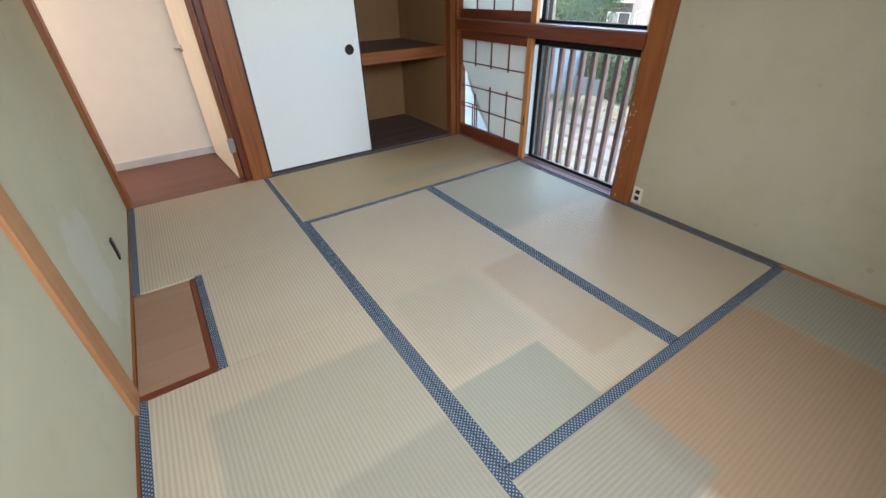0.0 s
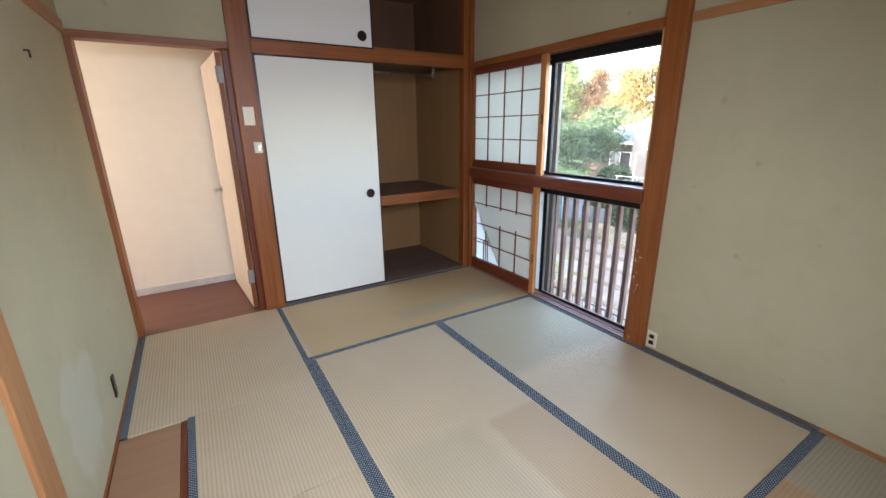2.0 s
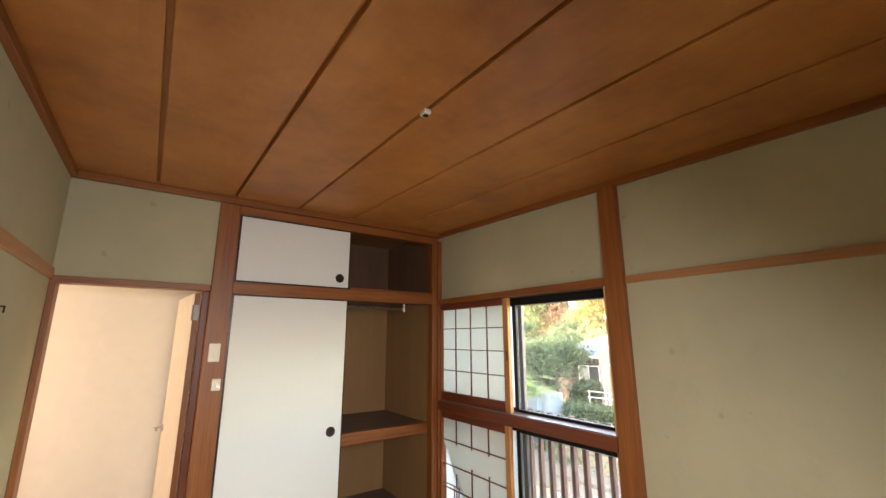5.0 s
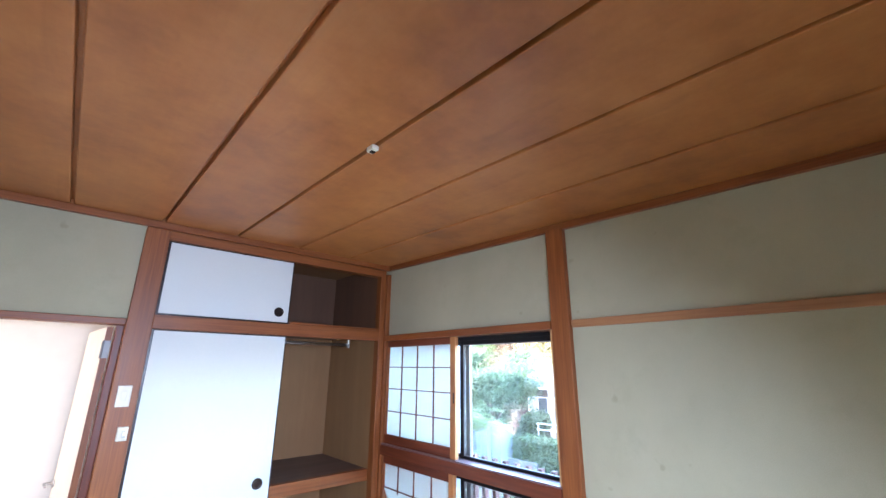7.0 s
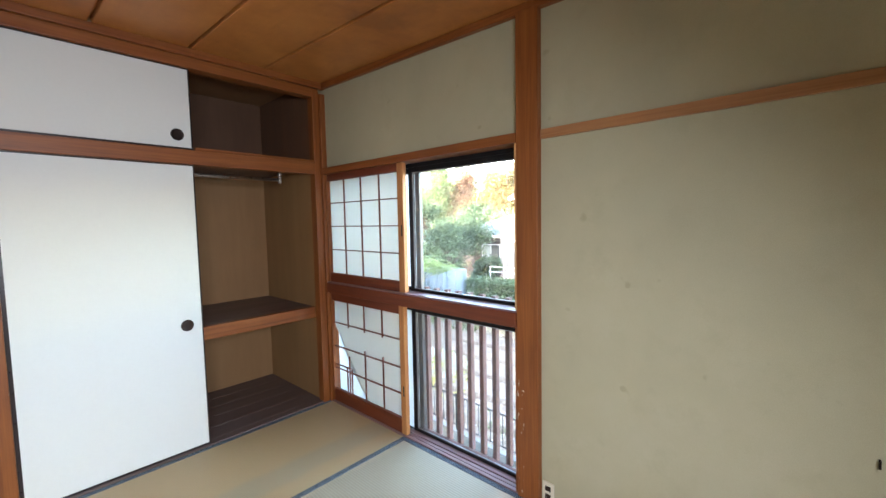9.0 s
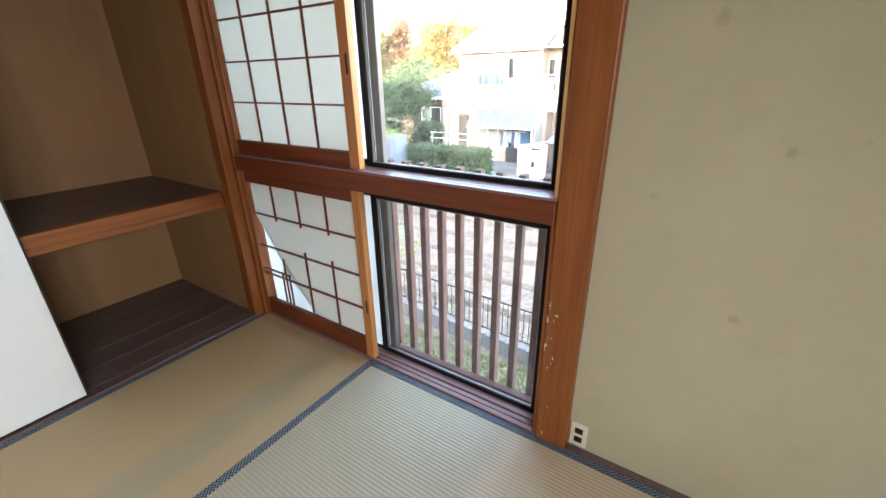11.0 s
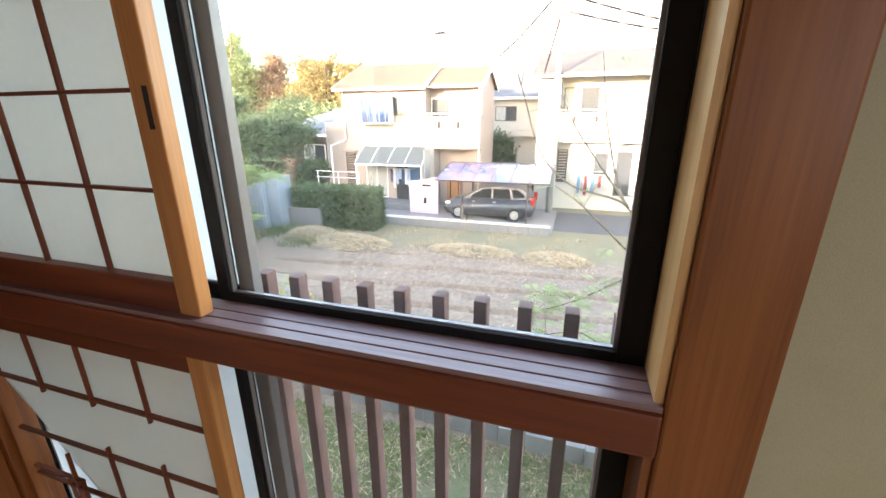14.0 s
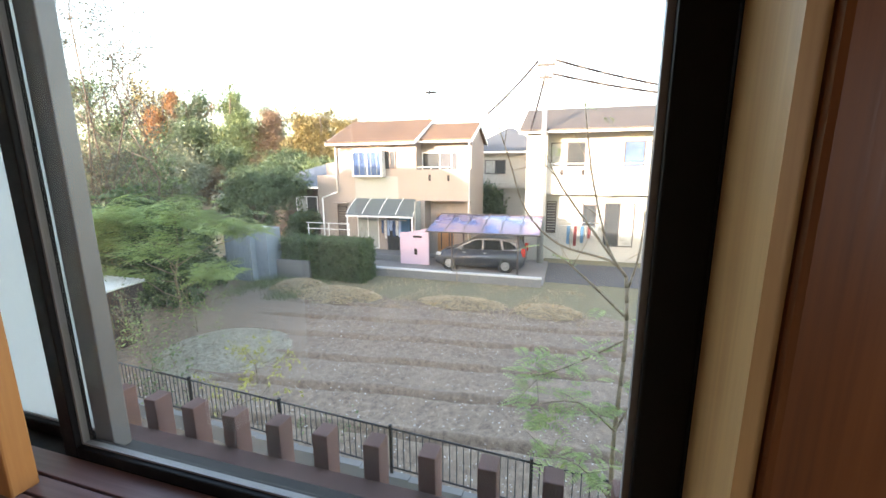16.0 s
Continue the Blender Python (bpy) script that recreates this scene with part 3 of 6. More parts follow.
def shoji(name, label, yl, yr, z0, z1, cols, rows, rail, stile, torn=False):
    """A paper screen: frame, crossbars inside, paper on the outer side."""
    s = thing(name, 2.63, (yl + yr) / 2, z0, label, "paper screen", "paper window screens")
    xa, xb = 2.618, 2.65
    part("stile", B((xa, xb, yr, cols[-1], z0, z1), bevel=0.003), honey, s, "light cedar stile")
    part("stile", B((xa, xb, cols[0], yl, z0, z1), bevel=0.003), trim["z"], s)
    part("bottom_rail", B((xa + 0.003, xb, cols[-1], cols[0], z0, rows[0]), bevel=0.003), darktrim["y"], s)
    part("top_rail", B((xa + 0.003, xb, cols[-1], cols[0], rows[-1], z1), bevel=0.003), darktrim["y"], s)
    for z in rows[1:-1]:
        part("crossbar", B((2.635, 2.646, cols[-1], cols[0], z - 0.0035, z + 0.0035)), darktrim["y"], s)
    for i, y in enumerate(cols[1:-1]):
        spans = [(rows[0], rows[-1])]
        if torn:
            spans = [(rows[0], rows[2] + 0.03 if i else rows[2] - 0.05), (rows[3] - 0.02, rows[4])]
        for a, b_ in spans:
            part("upright_bar", B((2.6345, 2.6435, y - 0.0035, y + 0.0035, a, b_)), darktrim["z"], s)
    if torn:
        for y in (cols[1] + 0.03, cols[1] - 0.028):
            part("loose_bar", B((2.6345, 2.6435, y - 0.003, y + 0.003, rows[0], rows[1] + 0.03)), darktrim["z"], s)
        part("loose_bar", B((2.635, 2.646, cols[1] - 0.03, cols[0], rows[1] + 0.026, rows[1] + 0.032)), darktrim["y"], s)
    bm = bmesh.new()
    yo, yi, zl, zh = cols[0] + 0.004, cols[-1] - 0.004, rows[0] - 0.004, rows[-1] + 0.004
    if torn:
        prism(bm, [(yo, zh), (yo, 0.615), (yo - 0.06, 0.56), (yo - 0.16, 0.41), (yo - 0.25, 0.3), (yo - 0.33, 0.18), (yo - 0.42, zl), (yi, zl), (yi, zh)], "x", 2.6465, 2.6472)
    else:
        prism(bm, [(yo, zh), (yo, zl), (yi, zl), (yi, zh)], "x", 2.6465, 2.6472)
    part("paper", bm, shojipaper, s, "torn white paper" if torn else "white translucent paper")
    if torn:
        bm = bmesh.new()
        a = [Vector((2.648, yo - 0.005, 0.6)), Vector((2.649, yo - 0.16, 0.41)), Vector((2.65, yo - 0.25, 0.3)), Vector((2.65, yo - 0.42, zl + 0.002))]
        off = [Vector((0.008, -0.002, 0.004)), Vector((0.012, 0.045, -0.02)), Vector((0.014, 0.06, -0.02)), Vector((0.012, 0.065, 0.0))]
        p = [bm.verts.new(v) for v in a]
        q = [bm.verts.new(v + o) for v, o in zip(a, off)]
        for i in range(3):
            bm.faces.new((p[i], p[i + 1], q[i + 1], q[i]))
        bmesh.ops.solidify(bm, geom=bm.faces[:], thickness=0.0006)
        part("torn_flap", bm, foldpaper, s, "loose folded strip of paper")
    part("pull", B((2.6172, 2.619, yr + 0.012, yr + 0.024, (z0 + z1) / 2 - 0.05 - (0.12 if torn else 0), (z0 + z1) / 2 + 0.02 - (0.12 if torn else 0)), bevel=0.0005), lacquer, s, "dark oblong finger groove")
    return s


shoji("shoji_screen", "paper screen with a dark stained frame, slid aside", -0.032, -0.895, 0.9455, 1.756, [-0.05, -0.24, -0.44, -0.64, -0.842], [1.012, 1.19, 1.366, 1.54, 1.705], 0, 0)
shoji("torn_shoji_screen", "paper screen with torn paper and missing bars, slid aside", -0.032, -0.875, 0.0105, 0.859, [-0.05, -0.235, -0.43, -0.63, -0.828], [0.107, 0.267, 0.441, 0.627, 0.8], 0, 0, True)


gasket_grey = plain("pale_grey_gasket", (0.26, 0.24, 0.245), 0.5)


def sash(name, x, yl, yr, z0, z1, pane_mat, label, bottom=0.025):
    s = thing(name, x, (yl + yr) / 2, z0, label, "window")
    st = 0.04
    sl = 0.029 if pane_mat is clear else st
    part("stile", B((x - 0.013, x + 0.013, yl - sl, yl, z0, z1), bevel=0.002), black_alu, s)
    part("stile", B((x - 0.013, x + 0.013, yr, yr + st, z0, z1), bevel=0.002), stile_grey if pane_mat is frosted else black_alu, s)
    part("bottom_rail", B((x - 0.013, x + 0.013, yr + st, yl - sl, z0, z0 + bottom), bevel=0.002), black_alu, s)
    part("top_rail", B((x - 0.013, x + 0.013, yr + st, yl - sl, z1 - 0.03, z1), bevel=0.002), black_alu, s)
    gk = bmesh.new()
    for k in ((yl - sl - 0.004, yl - sl, z0 + bottom, z1 - 0.03), (yr + st, yr + st + 0.006, z0 + bottom, z1 - 0.03), (yr + st + 0.006, yl - sl - 0.006, z0 + bottom, z0 + bottom + 0.003), (yr + st + 0.006, yl - sl - 0.006, z1 - 0.036, z1 - 0.03)):
        box(gk, x - 0.0045, x + 0.0045, *k)
    part("gasket", gk, gasket_grey, s, "pale grey rubber gasket")
    g = part("pane", B((x - 0.002, x + 0.002, yr + st + 0.004, yl - sl - 0.004, z0 + bottom + 0.003, z1 - 0.033)), pane_mat, s, "frosted glass" if pane_mat is frosted else "clear glass")
    g.visible_shadow = False
    return s


for z0, z1, zf in ((0.945, 1.75, 0.945), (0.012, 0.858, -0.055)):
    fr = structure("window_frame", B((2.7, 2.79, -1.711, -1.698, z0 - 0.015, z1 + 0.005), (2.7, 2.79, 0.106, 0.12, z0 - 0.015, z1 + 0.005), (2.7, 2.79, -1.698, 0.106, z1 - 0.02, z1 + 0.005), (2.7, 2.7265, -1.698, 0.106, z0 - 0.015, z0 - 0.002), (2.7265, 2.758, -1.698, 0.106, zf - 0.015, zf - 0.002)), black_alu, "black aluminium window frame", "window frame")
    sash("sliding_window", 2.713, -0.86, -1.697, z0, z1 - 0.02, clear, "black aluminium sash with a clear pane", 0.018)
    sash("frosted_sliding_window", 2.74, 0.105, -0.93, zf, z1 - 0.02, frosted, "black aluminium sash with a frosted pane", 0.02)
structure("wall_between_windows", B((2.702, 2.76, -1.711, 0.12, 0.864, 0.929)), slatpaint, "brown boarding between the window frames", "wall")

# slatted guard outside
gd = thing("window_guard", 2.86, -0.84, -0.08, "brown wooden slat guard fixed outside the lower window", "window guard")
for k in range(-8, 10):
    y = -0.838 - 0.0937 * k
    part("slat", B((2.85, 2.885, y - 0.016, y + 0.013, -0.06, 0.946), bevel=0.002), slatpaint, gd)
part("upper_rail", B((2.812, 2.849, -1.75, 0.0, 0.84, 0.886), bevel=0.002), slatpaint, gd)
part("lower_rail", B((2.812, 2.849, -1.75, 0.0, -0.1, -0.045), bevel=0.002), slatpaint, gd)

# ---- small fixtures ----


def outlet(name, x, y0, y1, z0, z1, side, label, plate_mat):
    o = thing(name, x, (y0 + y1) / 2, z0, label, "wall outlet")
    part("plate", B((x - 0.008 * side if side > 0 else x, x if side > 0 else x + 0.008, y0, y1, z0, z1), bevel=0.002), plate_mat, o)
    for zc in (0.3, 0.7):
        z = z0 + (z1 - z0) * zc
        xs = x - 0.0095 if side > 0 else x + 0.0075
        part("socket", B((xs, xs + 0.002, (y0 + y1) / 2 - 0.014, (y0 + y1) / 2 + 0.014, z - 0.012, z + 0.012)), darkmetal, o, "dark twin socket")
    return o


outlet("wall_outlet", W, -1.895, -1.835, 0.02, 0.118, 1, "ivory double wall outlet low on the plaster", ivory)
outlet("dark_wall_outlet", 0.0, -0.905, -0.865, 0.11, 0.215, -1, "small dark cable outlet low on the plaster", darkmetal)
sw = thing("light_switch", 0.842, -0.02, 1.31, "ivory light switch plate on the wooden post", "light switch")
part("plate", B((0.81, 0.876, -0.031, -0.0221, 1.315, 1.43), bevel=0.003), ivory, sw)
part("rocker", B((0.832, 0.856, -0.036, -0.0312, 1.345, 1.4), bevel=0.002), ivory, sw)
sw = thing("switch_box", 0.87, -0.02, 1.135, "small ivory surface switch box on the wooden post", "light switch")
part("box", B((0.846, 0.896, -0.046, -0.0221, 1.137, 1.21), bevel=0.004), ivory, sw)
part("button", B((0.868, 0.888, -0.05, -0.0462, 1.155, 1.19), bevel=0.002), steel, sw, "grey button")
hk = thing("wall_hook", 0.0, -0.814, 1.57, "small bent metal hook in the plaster wall", "hook")
bm = rod(bmesh.new(), (-0.01, -0.814, 1.585), (0.016, -0.814, 1.585), 0.003)
rod(bm, (0.015, -0.814, 1.587), (0.015, -0.814, 1.56), 0.003)
part("bent_pin", bm, darkmetal, hk)
hk = thing("wall_hook", W, -2.943, 0.656, "small dark bent pin low in the plaster wall", "hook")
bm = rod(bmesh.new(), (W + 0.01, -2.943, 0.656), (W - 0.014, -2.943, 0.656), 0.003)
rod(bm, (W - 0.013, -2.943, 0.658), (W - 0.013, -2.943, 0.634), 0.003)
part("bent_pin", bm, darkmetal, hk)
HC = H - 0.026 * 1.8
cs = thing("ceiling_socket", 1.3, -1.8, HC - 0.04, "small ivory lamp socket on the ceiling", "ceiling socket")
part("body", B((1.284, 1.316, -1.825, -1.78, HC - 0.022, HC - 0.0002), bevel=0.005), ivory, cs)
part("contact", B((1.29, 1.31, -1.812, -1.793, HC - 0.026, HC - 0.022), bevel=0.001), darkmetal, cs)
# ---- outdoor materials ----
G = -3.4


def ground_material():
    """Grass by the house, bare soil beyond the fence, worn earth farther out."""
    m, n, l, b = base("earth_and_grass", 0.95)
    v = coords(n, l, (1, 1, 1), True)
    sep = n.new("ShaderNodeSeparateXYZ")
    l.new(v, sep.inputs[0])
    clod = noise_tex(n, l, v, 9.0, 6, 0.7)
    big = noise_tex(n, l, v, 0.6, 4)
    soil = ramp(n, l, clod, [(0.3, (0.1, 0.07, 0.05)), (0.55, (0.225, 0.162, 0.117)), (0.75, (0.35, 0.26, 0.195))])
    soil = mixc(n, l, ramp(n, l, big, [(0.5, (0, 0, 0)), (0.7, (0.45, 0.45, 0.45))]), soil, (0.28, 0.21, 0.155))
    tuft = noise_tex(n, l, v, 4.0, 5, 0.7)
    grass = ramp(n, l, tuft, [(0.35, (0.19, 0.135, 0.085)), (0.5, (0.12, 0.105, 0.055)), (0.7, (0.08, 0.105, 0.035))])
    edge = math_node(n, l, "ADD", sep.outputs["X"], math_node(n, l, "MULTIPLY", tuft, 0.3))
    near = math_node(n, l, "LESS_THAN", edge, 7.1)
    col = mixc(n, l, near, soil, grass)
    far = math_node(n, l, "GREATER_THAN", math_node(n, l, "ADD", sep.outputs["X"], math_node(n, l, "MULTIPLY", big, 3.0)), 17.2)
    col = mixc(n, l, far, col, mixc(n, l, tuft, (0.21, 0.16, 0.11), (0.13, 0.13, 0.06)))
    l.new(col, b.inputs["Base Color"])
    bump(n, l, b, clod, 0.7, 0.03)
    return m


def leafmat(name, dark, light, glow=0.35):
    """Leaves that differ one from another and let some light through."""
    m, n, l, b = base(name, 0.55)
    g = n.new("ShaderNodeNewGeometry")
    big = noise_tex(n, l, g.outputs["Position"], 0.5, 3)
    fac = math_node(n, l, "ADD", math_node(n, l, "MULTIPLY", g.outputs["Random Per Island"], 0.6), math_node(n, l, "MULTIPLY", big, 0.4))
    c = ramp(n, l, fac, [(0.1, dark), (0.9, light)])
    l.new(c, b.inputs["Base Color"])
    t = n.new("ShaderNodeBsdfTranslucent")
    l.new(c, t.inputs[0])
    mx = n.new("ShaderNodeMixShader")
    mx.inputs[0].default_value = glow
    l.new(b.outputs[0], mx.inputs[1])
    l.new(t.outputs[0], mx.inputs[2])
    l.new(mx.outputs[0], n["Material Output"].inputs[0])
    return m


def rooftiles(name, colour, axis, pitch=0.25):
    m, n, l, b = base(name, 0.7)
    v = coords(n, l, (1, 1, 1), True)
    sep = n.new("ShaderNodeSeparateXYZ")
    l.new(v, sep.inputs[0])
    w = math_node(n, l, "FRACT", math_node(n, l, "DIVIDE", sep.outputs[axis], pitch))
    st = noise_tex(n, l, v, 1.3, 5)
    c = ramp(n, l, st, [(0.3, tuple(k * 0.75 for k in colour)), (0.7, colour)])
    c = mixc(n, l, ramp(n, l, w, [(0.0, (0.5, 0.5, 0.5)), (0.12, (0, 0, 0))]), c, tuple(k * 0.35 for k in colour))
    l.new(c, b.inputs["Base Color"])
    bump(n, l, b, w, 0.4, 0.02)
    return m


def stucco(name, colour):
    m, n, l, b = base(name, 0.9)
    v = coords(n, l, (1, 1, 1), True)
    big, fine = noise_tex(n, l, v, 0.7, 4), noise_tex(n, l, v, 60, 3)
    c = ramp(n, l, big, [(0.3, tuple(k * 0.86 for k in colour)), (0.7, colour)])
    streak = noise_tex(n, l, coords(n, l, (6, 6, 0.4), True), 1.0, 4)
    c = mixc(n, l, ramp(n, l, streak, [(0.58, (0, 0, 0)), (0.75, (0.3, 0.3, 0.3))]), c, tuple(k * 0.6 for k in colour))
    l.new(c, b.inputs["Base Color"])
    bump(n, l, b, fine, 0.5, 0.006)
    return m


earth = ground_material()
pink_stucco = stucco("beige_stucco", (0.37, 0.3, 0.26))
mint_stucco = stucco("pale_green_stucco", (0.4, 0.4, 0.36))
cream_stucco = stucco("cream_stucco", (0.42, 0.395, 0.35))
own_stucco = stucco("house_render", (0.5, 0.48, 0.44))
concrete = stucco("grey_concrete", (0.19, 0.185, 0.18))
paving = stucco("pale_paving", (0.23, 0.205, 0.19))
asphalt = stucco("grey_asphalt", (0.085, 0.083, 0.085))
brown_tiles = rooftiles("brown_roof_slates", (0.15, 0.082, 0.045), "Z", 0.16)
grey_tiles = rooftiles("grey_roof_tiles", (0.1, 0.1, 0.107), "Y", 0.3)
taupe_tiles = rooftiles("taupe_roof_slates", (0.1, 0.075, 0.058), "Z", 0.16)
blue_roof = rooftiles("bluish_metal_roof", (0.1, 0.115, 0.14), "Y", 0.4)
white_trim = plain("white_trim_paint", (0.75, 0.72, 0.68), 0.5)
fence_paint = plain("black_fence_paint", (0.014, 0.013, 0.014), 0.4, 0.3)
dark_pane = plain("dark_window_glass", (0.05, 0.054, 0.056), 0.2, spec=0.08)
curtain = plain("blue_curtain", (0.075, 0.125, 0.24), 0.9, 0, 0.5, 4.0)
lace = plain("pale_curtain", (0.36, 0.36, 0.33), 0.9, 0, 0.25, 5.0)
smoky_lace = plain("grey_curtain_behind_glass", (0.07, 0.07, 0.078), 0.7, 0, 0.25, 5.0)
sky_cloth = plain("light_blue_cloth", (0.4, 0.5, 0.7), 0.9)
car_glass = plain("dark_car_glass", (0.012, 0.014, 0.016), 0.5, spec=0.05)
teal = plain("teal_cloth", (0.1, 0.22, 0.34), 0.9)
bark = plain("grey_brown_bark", (0.13, 0.095, 0.07), 0.95, 0, 0.4, 14.0)
twigs = plain("pale_twigs", (0.26, 0.2, 0.14), 0.9, 0, 0.3, 14.0)
tyre_rubber = plain("tyre_rubber", (0.02, 0.02, 0.02), 0.85)
car_paint = plain("grey_car_paint", (0.075, 0.078, 0.09), 0.3, 0.4)
red_lamp = plain("red_lamp", (0.45, 0.03, 0.02), 0.25)
shed_metal = plain("bluish_shed_steel", (0.24, 0.28, 0.32), 0.5, 0.1, 0.2, 3.0)
pink_panel = plain("pink_wall_paint", (0.62, 0.44, 0.5), 0.8)
# boards darkened to carry the shade below the hut's roof
rustwood = plain("shaded_weathered_boards", (0.05, 0.034, 0.028), 0.85, 0, 0.4, 6.0)
straw = leafmat("dry_straw", (0.3, 0.21, 0.12), (0.6, 0.46, 0.28), 0.1)


def poly():
    m, n, l, b = base("tinted_polycarbonate", 0.15)
    v = coords(n, l, (1, 1, 1), True)
    f = noise_tex(n, l, v, 1.1, 3)
    l.new(ramp(n, l, f, [(0.42, (0.18, 0.21, 0.4)), (0.55, (0.36, 0.27, 0.34))]), b.inputs["Base Color"])
    b.inputs["Alpha"].default_value = 0.68
    return m


poly_blue = poly()
smoke = plain("smoked_polycarbonate", (0.11, 0.125, 0.125), 0.35, spec=0.25)

# ---- ground ----


def frac(v):
    return v - np.floor(v)


def make_ground():
    xs = np.concatenate([[-600, -200, -60, -10, 2.5], np.arange(7.3, 16.4, 0.055), [17, 18, 20, 24, 30, 45, 80, 200, 700]])
    ys = np.concatenate([[-700, -200, -60, -20], np.arange(-9, 14.1, 0.3), [18, 25, 40, 80, 200, 700]])
    gx, gy = np.meshgrid(xs, ys, indexing="ij")
    u = (gx + 0.12 * gy - 0.03 * np.sin(gy * 0.9)) / 1.35
    d = (frac(u + 0.2 + 0.02 * np.sin(gy * 2.3)) - 0.5) * 1.35
    ridge = 0.03 * np.cos(np.pi * d / 1.35) - 0.22 * np.exp(-(d / 0.055) ** 2) + 0.06 * np.exp(-((d - 0.16) / 0.08) ** 2) + 0.02 * np.sin(gx * 7.3 + gy * 3.1) * np.sin(gy * 5.7 - gx * 2.2)
    inside = np.clip((gx - 7.5) / 0.4, 0, 1) * np.clip((15.6 - gx) / 1.2, 0, 1) * np.clip((gy + 8.5) / 0.6, 0, 1) * np.clip((8.2 - gy) / 1.5, 0, 1)
    gz = G + ridge * inside
    verts = np.stack([gx.ravel(), gy.ravel(), gz.ravel()], 1)
    nx, ny = len(xs), len(ys)
    i, j = np.meshgrid(np.arange(nx - 1), np.arange(ny - 1), indexing="ij")
    a = (i * ny + j).ravel()
    faces = np.stack([a, a + ny, a + ny + 1, a + 1], 1)
    me = bpy.data.meshes.new("ground")
    me.from_pydata(verts.tolist(), [], faces.tolist())
    me.polygons.foreach_set("use_smooth", [True] * len(me.polygons))
    me.materials.append(earth)
    tagged(new("ground", me), "bare furrowed field soil with grass by the house", "ground", kind="structure")


make_ground()
structure("road", B((19.5, 23.2, -60, -0.9, G + 0.004, G + 0.012)), asphalt, "grey asphalt lane", "road")
structure("pavement", B((18.85, 23.4, -0.88, 10.4, G + 0.004, G + 0.05)), paving, "pale concrete parking apron", "pavement")

# ---- leaves, blades and flecks ----


def quads(name, centres, sizes, material, parent=None, flat=0.0, aspect=0.55, seed=1, label=""):
    """Many small leaves as one mesh: a bent diamond at every centre."""
    rng = np.random.default_rng(seed)
    k = len(centres)
    a = rng.normal(size=(k, 3))
    a[:, 2] *= 1 - flat
    a /= np.linalg.norm(a, axis=1, keepdims=True)
    nrm = rng.normal(size=(k, 3))
    nrm[:, 2] += flat * 3
    b = np.cross(a, nrm)
    b /= np.linalg.norm(b, axis=1, keepdims=True) + 1e-9
    s = np.asarray(sizes).reshape(-1, 1) * np.ones((k, 1))
    c = np.asarray(centres)
    v = np.stack([c - a * s * 0.5, c + b * s * aspect * 0.5, c + a * s * 0.5, c - b * s * aspect * 0.5], 1).reshape(-1, 3)
    if parent is not None:
        v = v - np.array(parent.location)
    me = bpy.data.meshes.new(name)
    me.from_pydata(v.tolist(), [], np.arange(4 * k).reshape(-1, 4).tolist())
    me.materials.append(material)
    ob = new(name, me)
    if parent is not None:
        ob.parent = parent
    return tagged(ob, label)


def clumps(rng, blobs, count, spread=0.5, tiers=15):
    """Leaf centres gathered in clumps near the skin of several ellipsoids."""
    out = []
    vol = np.array([r[0] * r[1] * r[2] for _, r in blobs]) ** 0.67
    for (c, r), share in zip(blobs, vol / vol.sum()):
        k = max(4, int(count * share))
        nc = max(5, k // tiers)
        d = rng.normal(size=(nc, 3))
        d /= np.linalg.norm(d, axis=1, keepdims=True)
        rad = rng.uniform(0.3, 1.06, size=(nc, 1))
        heads = d * rad
        pick = rng.integers(0, nc, size=k)
        p = heads[pick] + rng.normal(size=(k, 3)) * spread * 0.35
        out.append(np.array(c) + p * np.array(r))
    return np.concatenate(out)


def limb(bm, a, b, r0, r1, rng, bends=3, sag=0.12):
    """A crooked tapering branch."""
    a, b = Vector(a), Vector(b)
    pts = [a]
    length = (b - a).length
    for i in range(1, bends):
        p = a.lerp(b, i / bends) + Vector(rng.normal(size=3)) * length * sag * 0.5
        pts.append(p)
    pts.append(b)
    for i in range(len(pts) - 1):
        t0, t1 = i / (len(pts) - 1), (i + 1) / (len(pts) - 1)
        rod(bm, pts[i], pts[i + 1], r0 + (r1 - r0) * t0, r0 + (r1 - r0) * t1, 6)
    return pts


def fronds(name, heads, material, parent, seed, length, pairs=9):
    """Feathered leaves: small leaflets in pairs along a drooping stalk at every head."""
    rg = np.random.default_rng(seed)
    k = len(heads)
    az = rg.uniform(0, 2 * np.pi, k)
    d = np.stack([np.cos(az), np.sin(az), rg.normal(size=k) * 0.2 + 0.1], 1)
    side = np.stack([-np.sin(az), np.cos(az), rg.normal(size=k) * 0.25], 1)
    size = length * rg.uniform(0.6, 1.25, k)
    out = []
    for i in range(pairs):
        u = (i + 1) / pairs
        stem = heads + d * (size * u)[:, None] - np.array([0, 0, 1]) * (0.35 * size * u * u)[:, None]
        wide = 0.34 * math.sin(math.pi * (0.2 + 0.72 * u))
        for sgn in (-1, 1):
            tip = side * sgn + d * 0.45
            tip /= np.linalg.norm(tip, axis=1, keepdims=True)
            ll = (size * wide)[:, None]
            across = np.cross(tip, np.array([0, 0, 1.0]))
            mid = stem + tip * ll * 0.5
            out.append(np.stack([stem, mid + across * ll * 0.17, stem + tip * ll - np.array([0, 0, 0.1]) * ll, mid - across * ll * 0.17], 1))
    v = np.concatenate(out).reshape(-1, 3) - np.array(parent.location)
    me = bpy.data.meshes.new(name)
    me.from_pydata(v.tolist(), [], np.arange(len(v)).reshape(-1, 4).tolist())
    me.materials.append(material)
    ob = new(name, me)
    ob.parent = parent
    return tagged(ob, "light green feathered leaves")


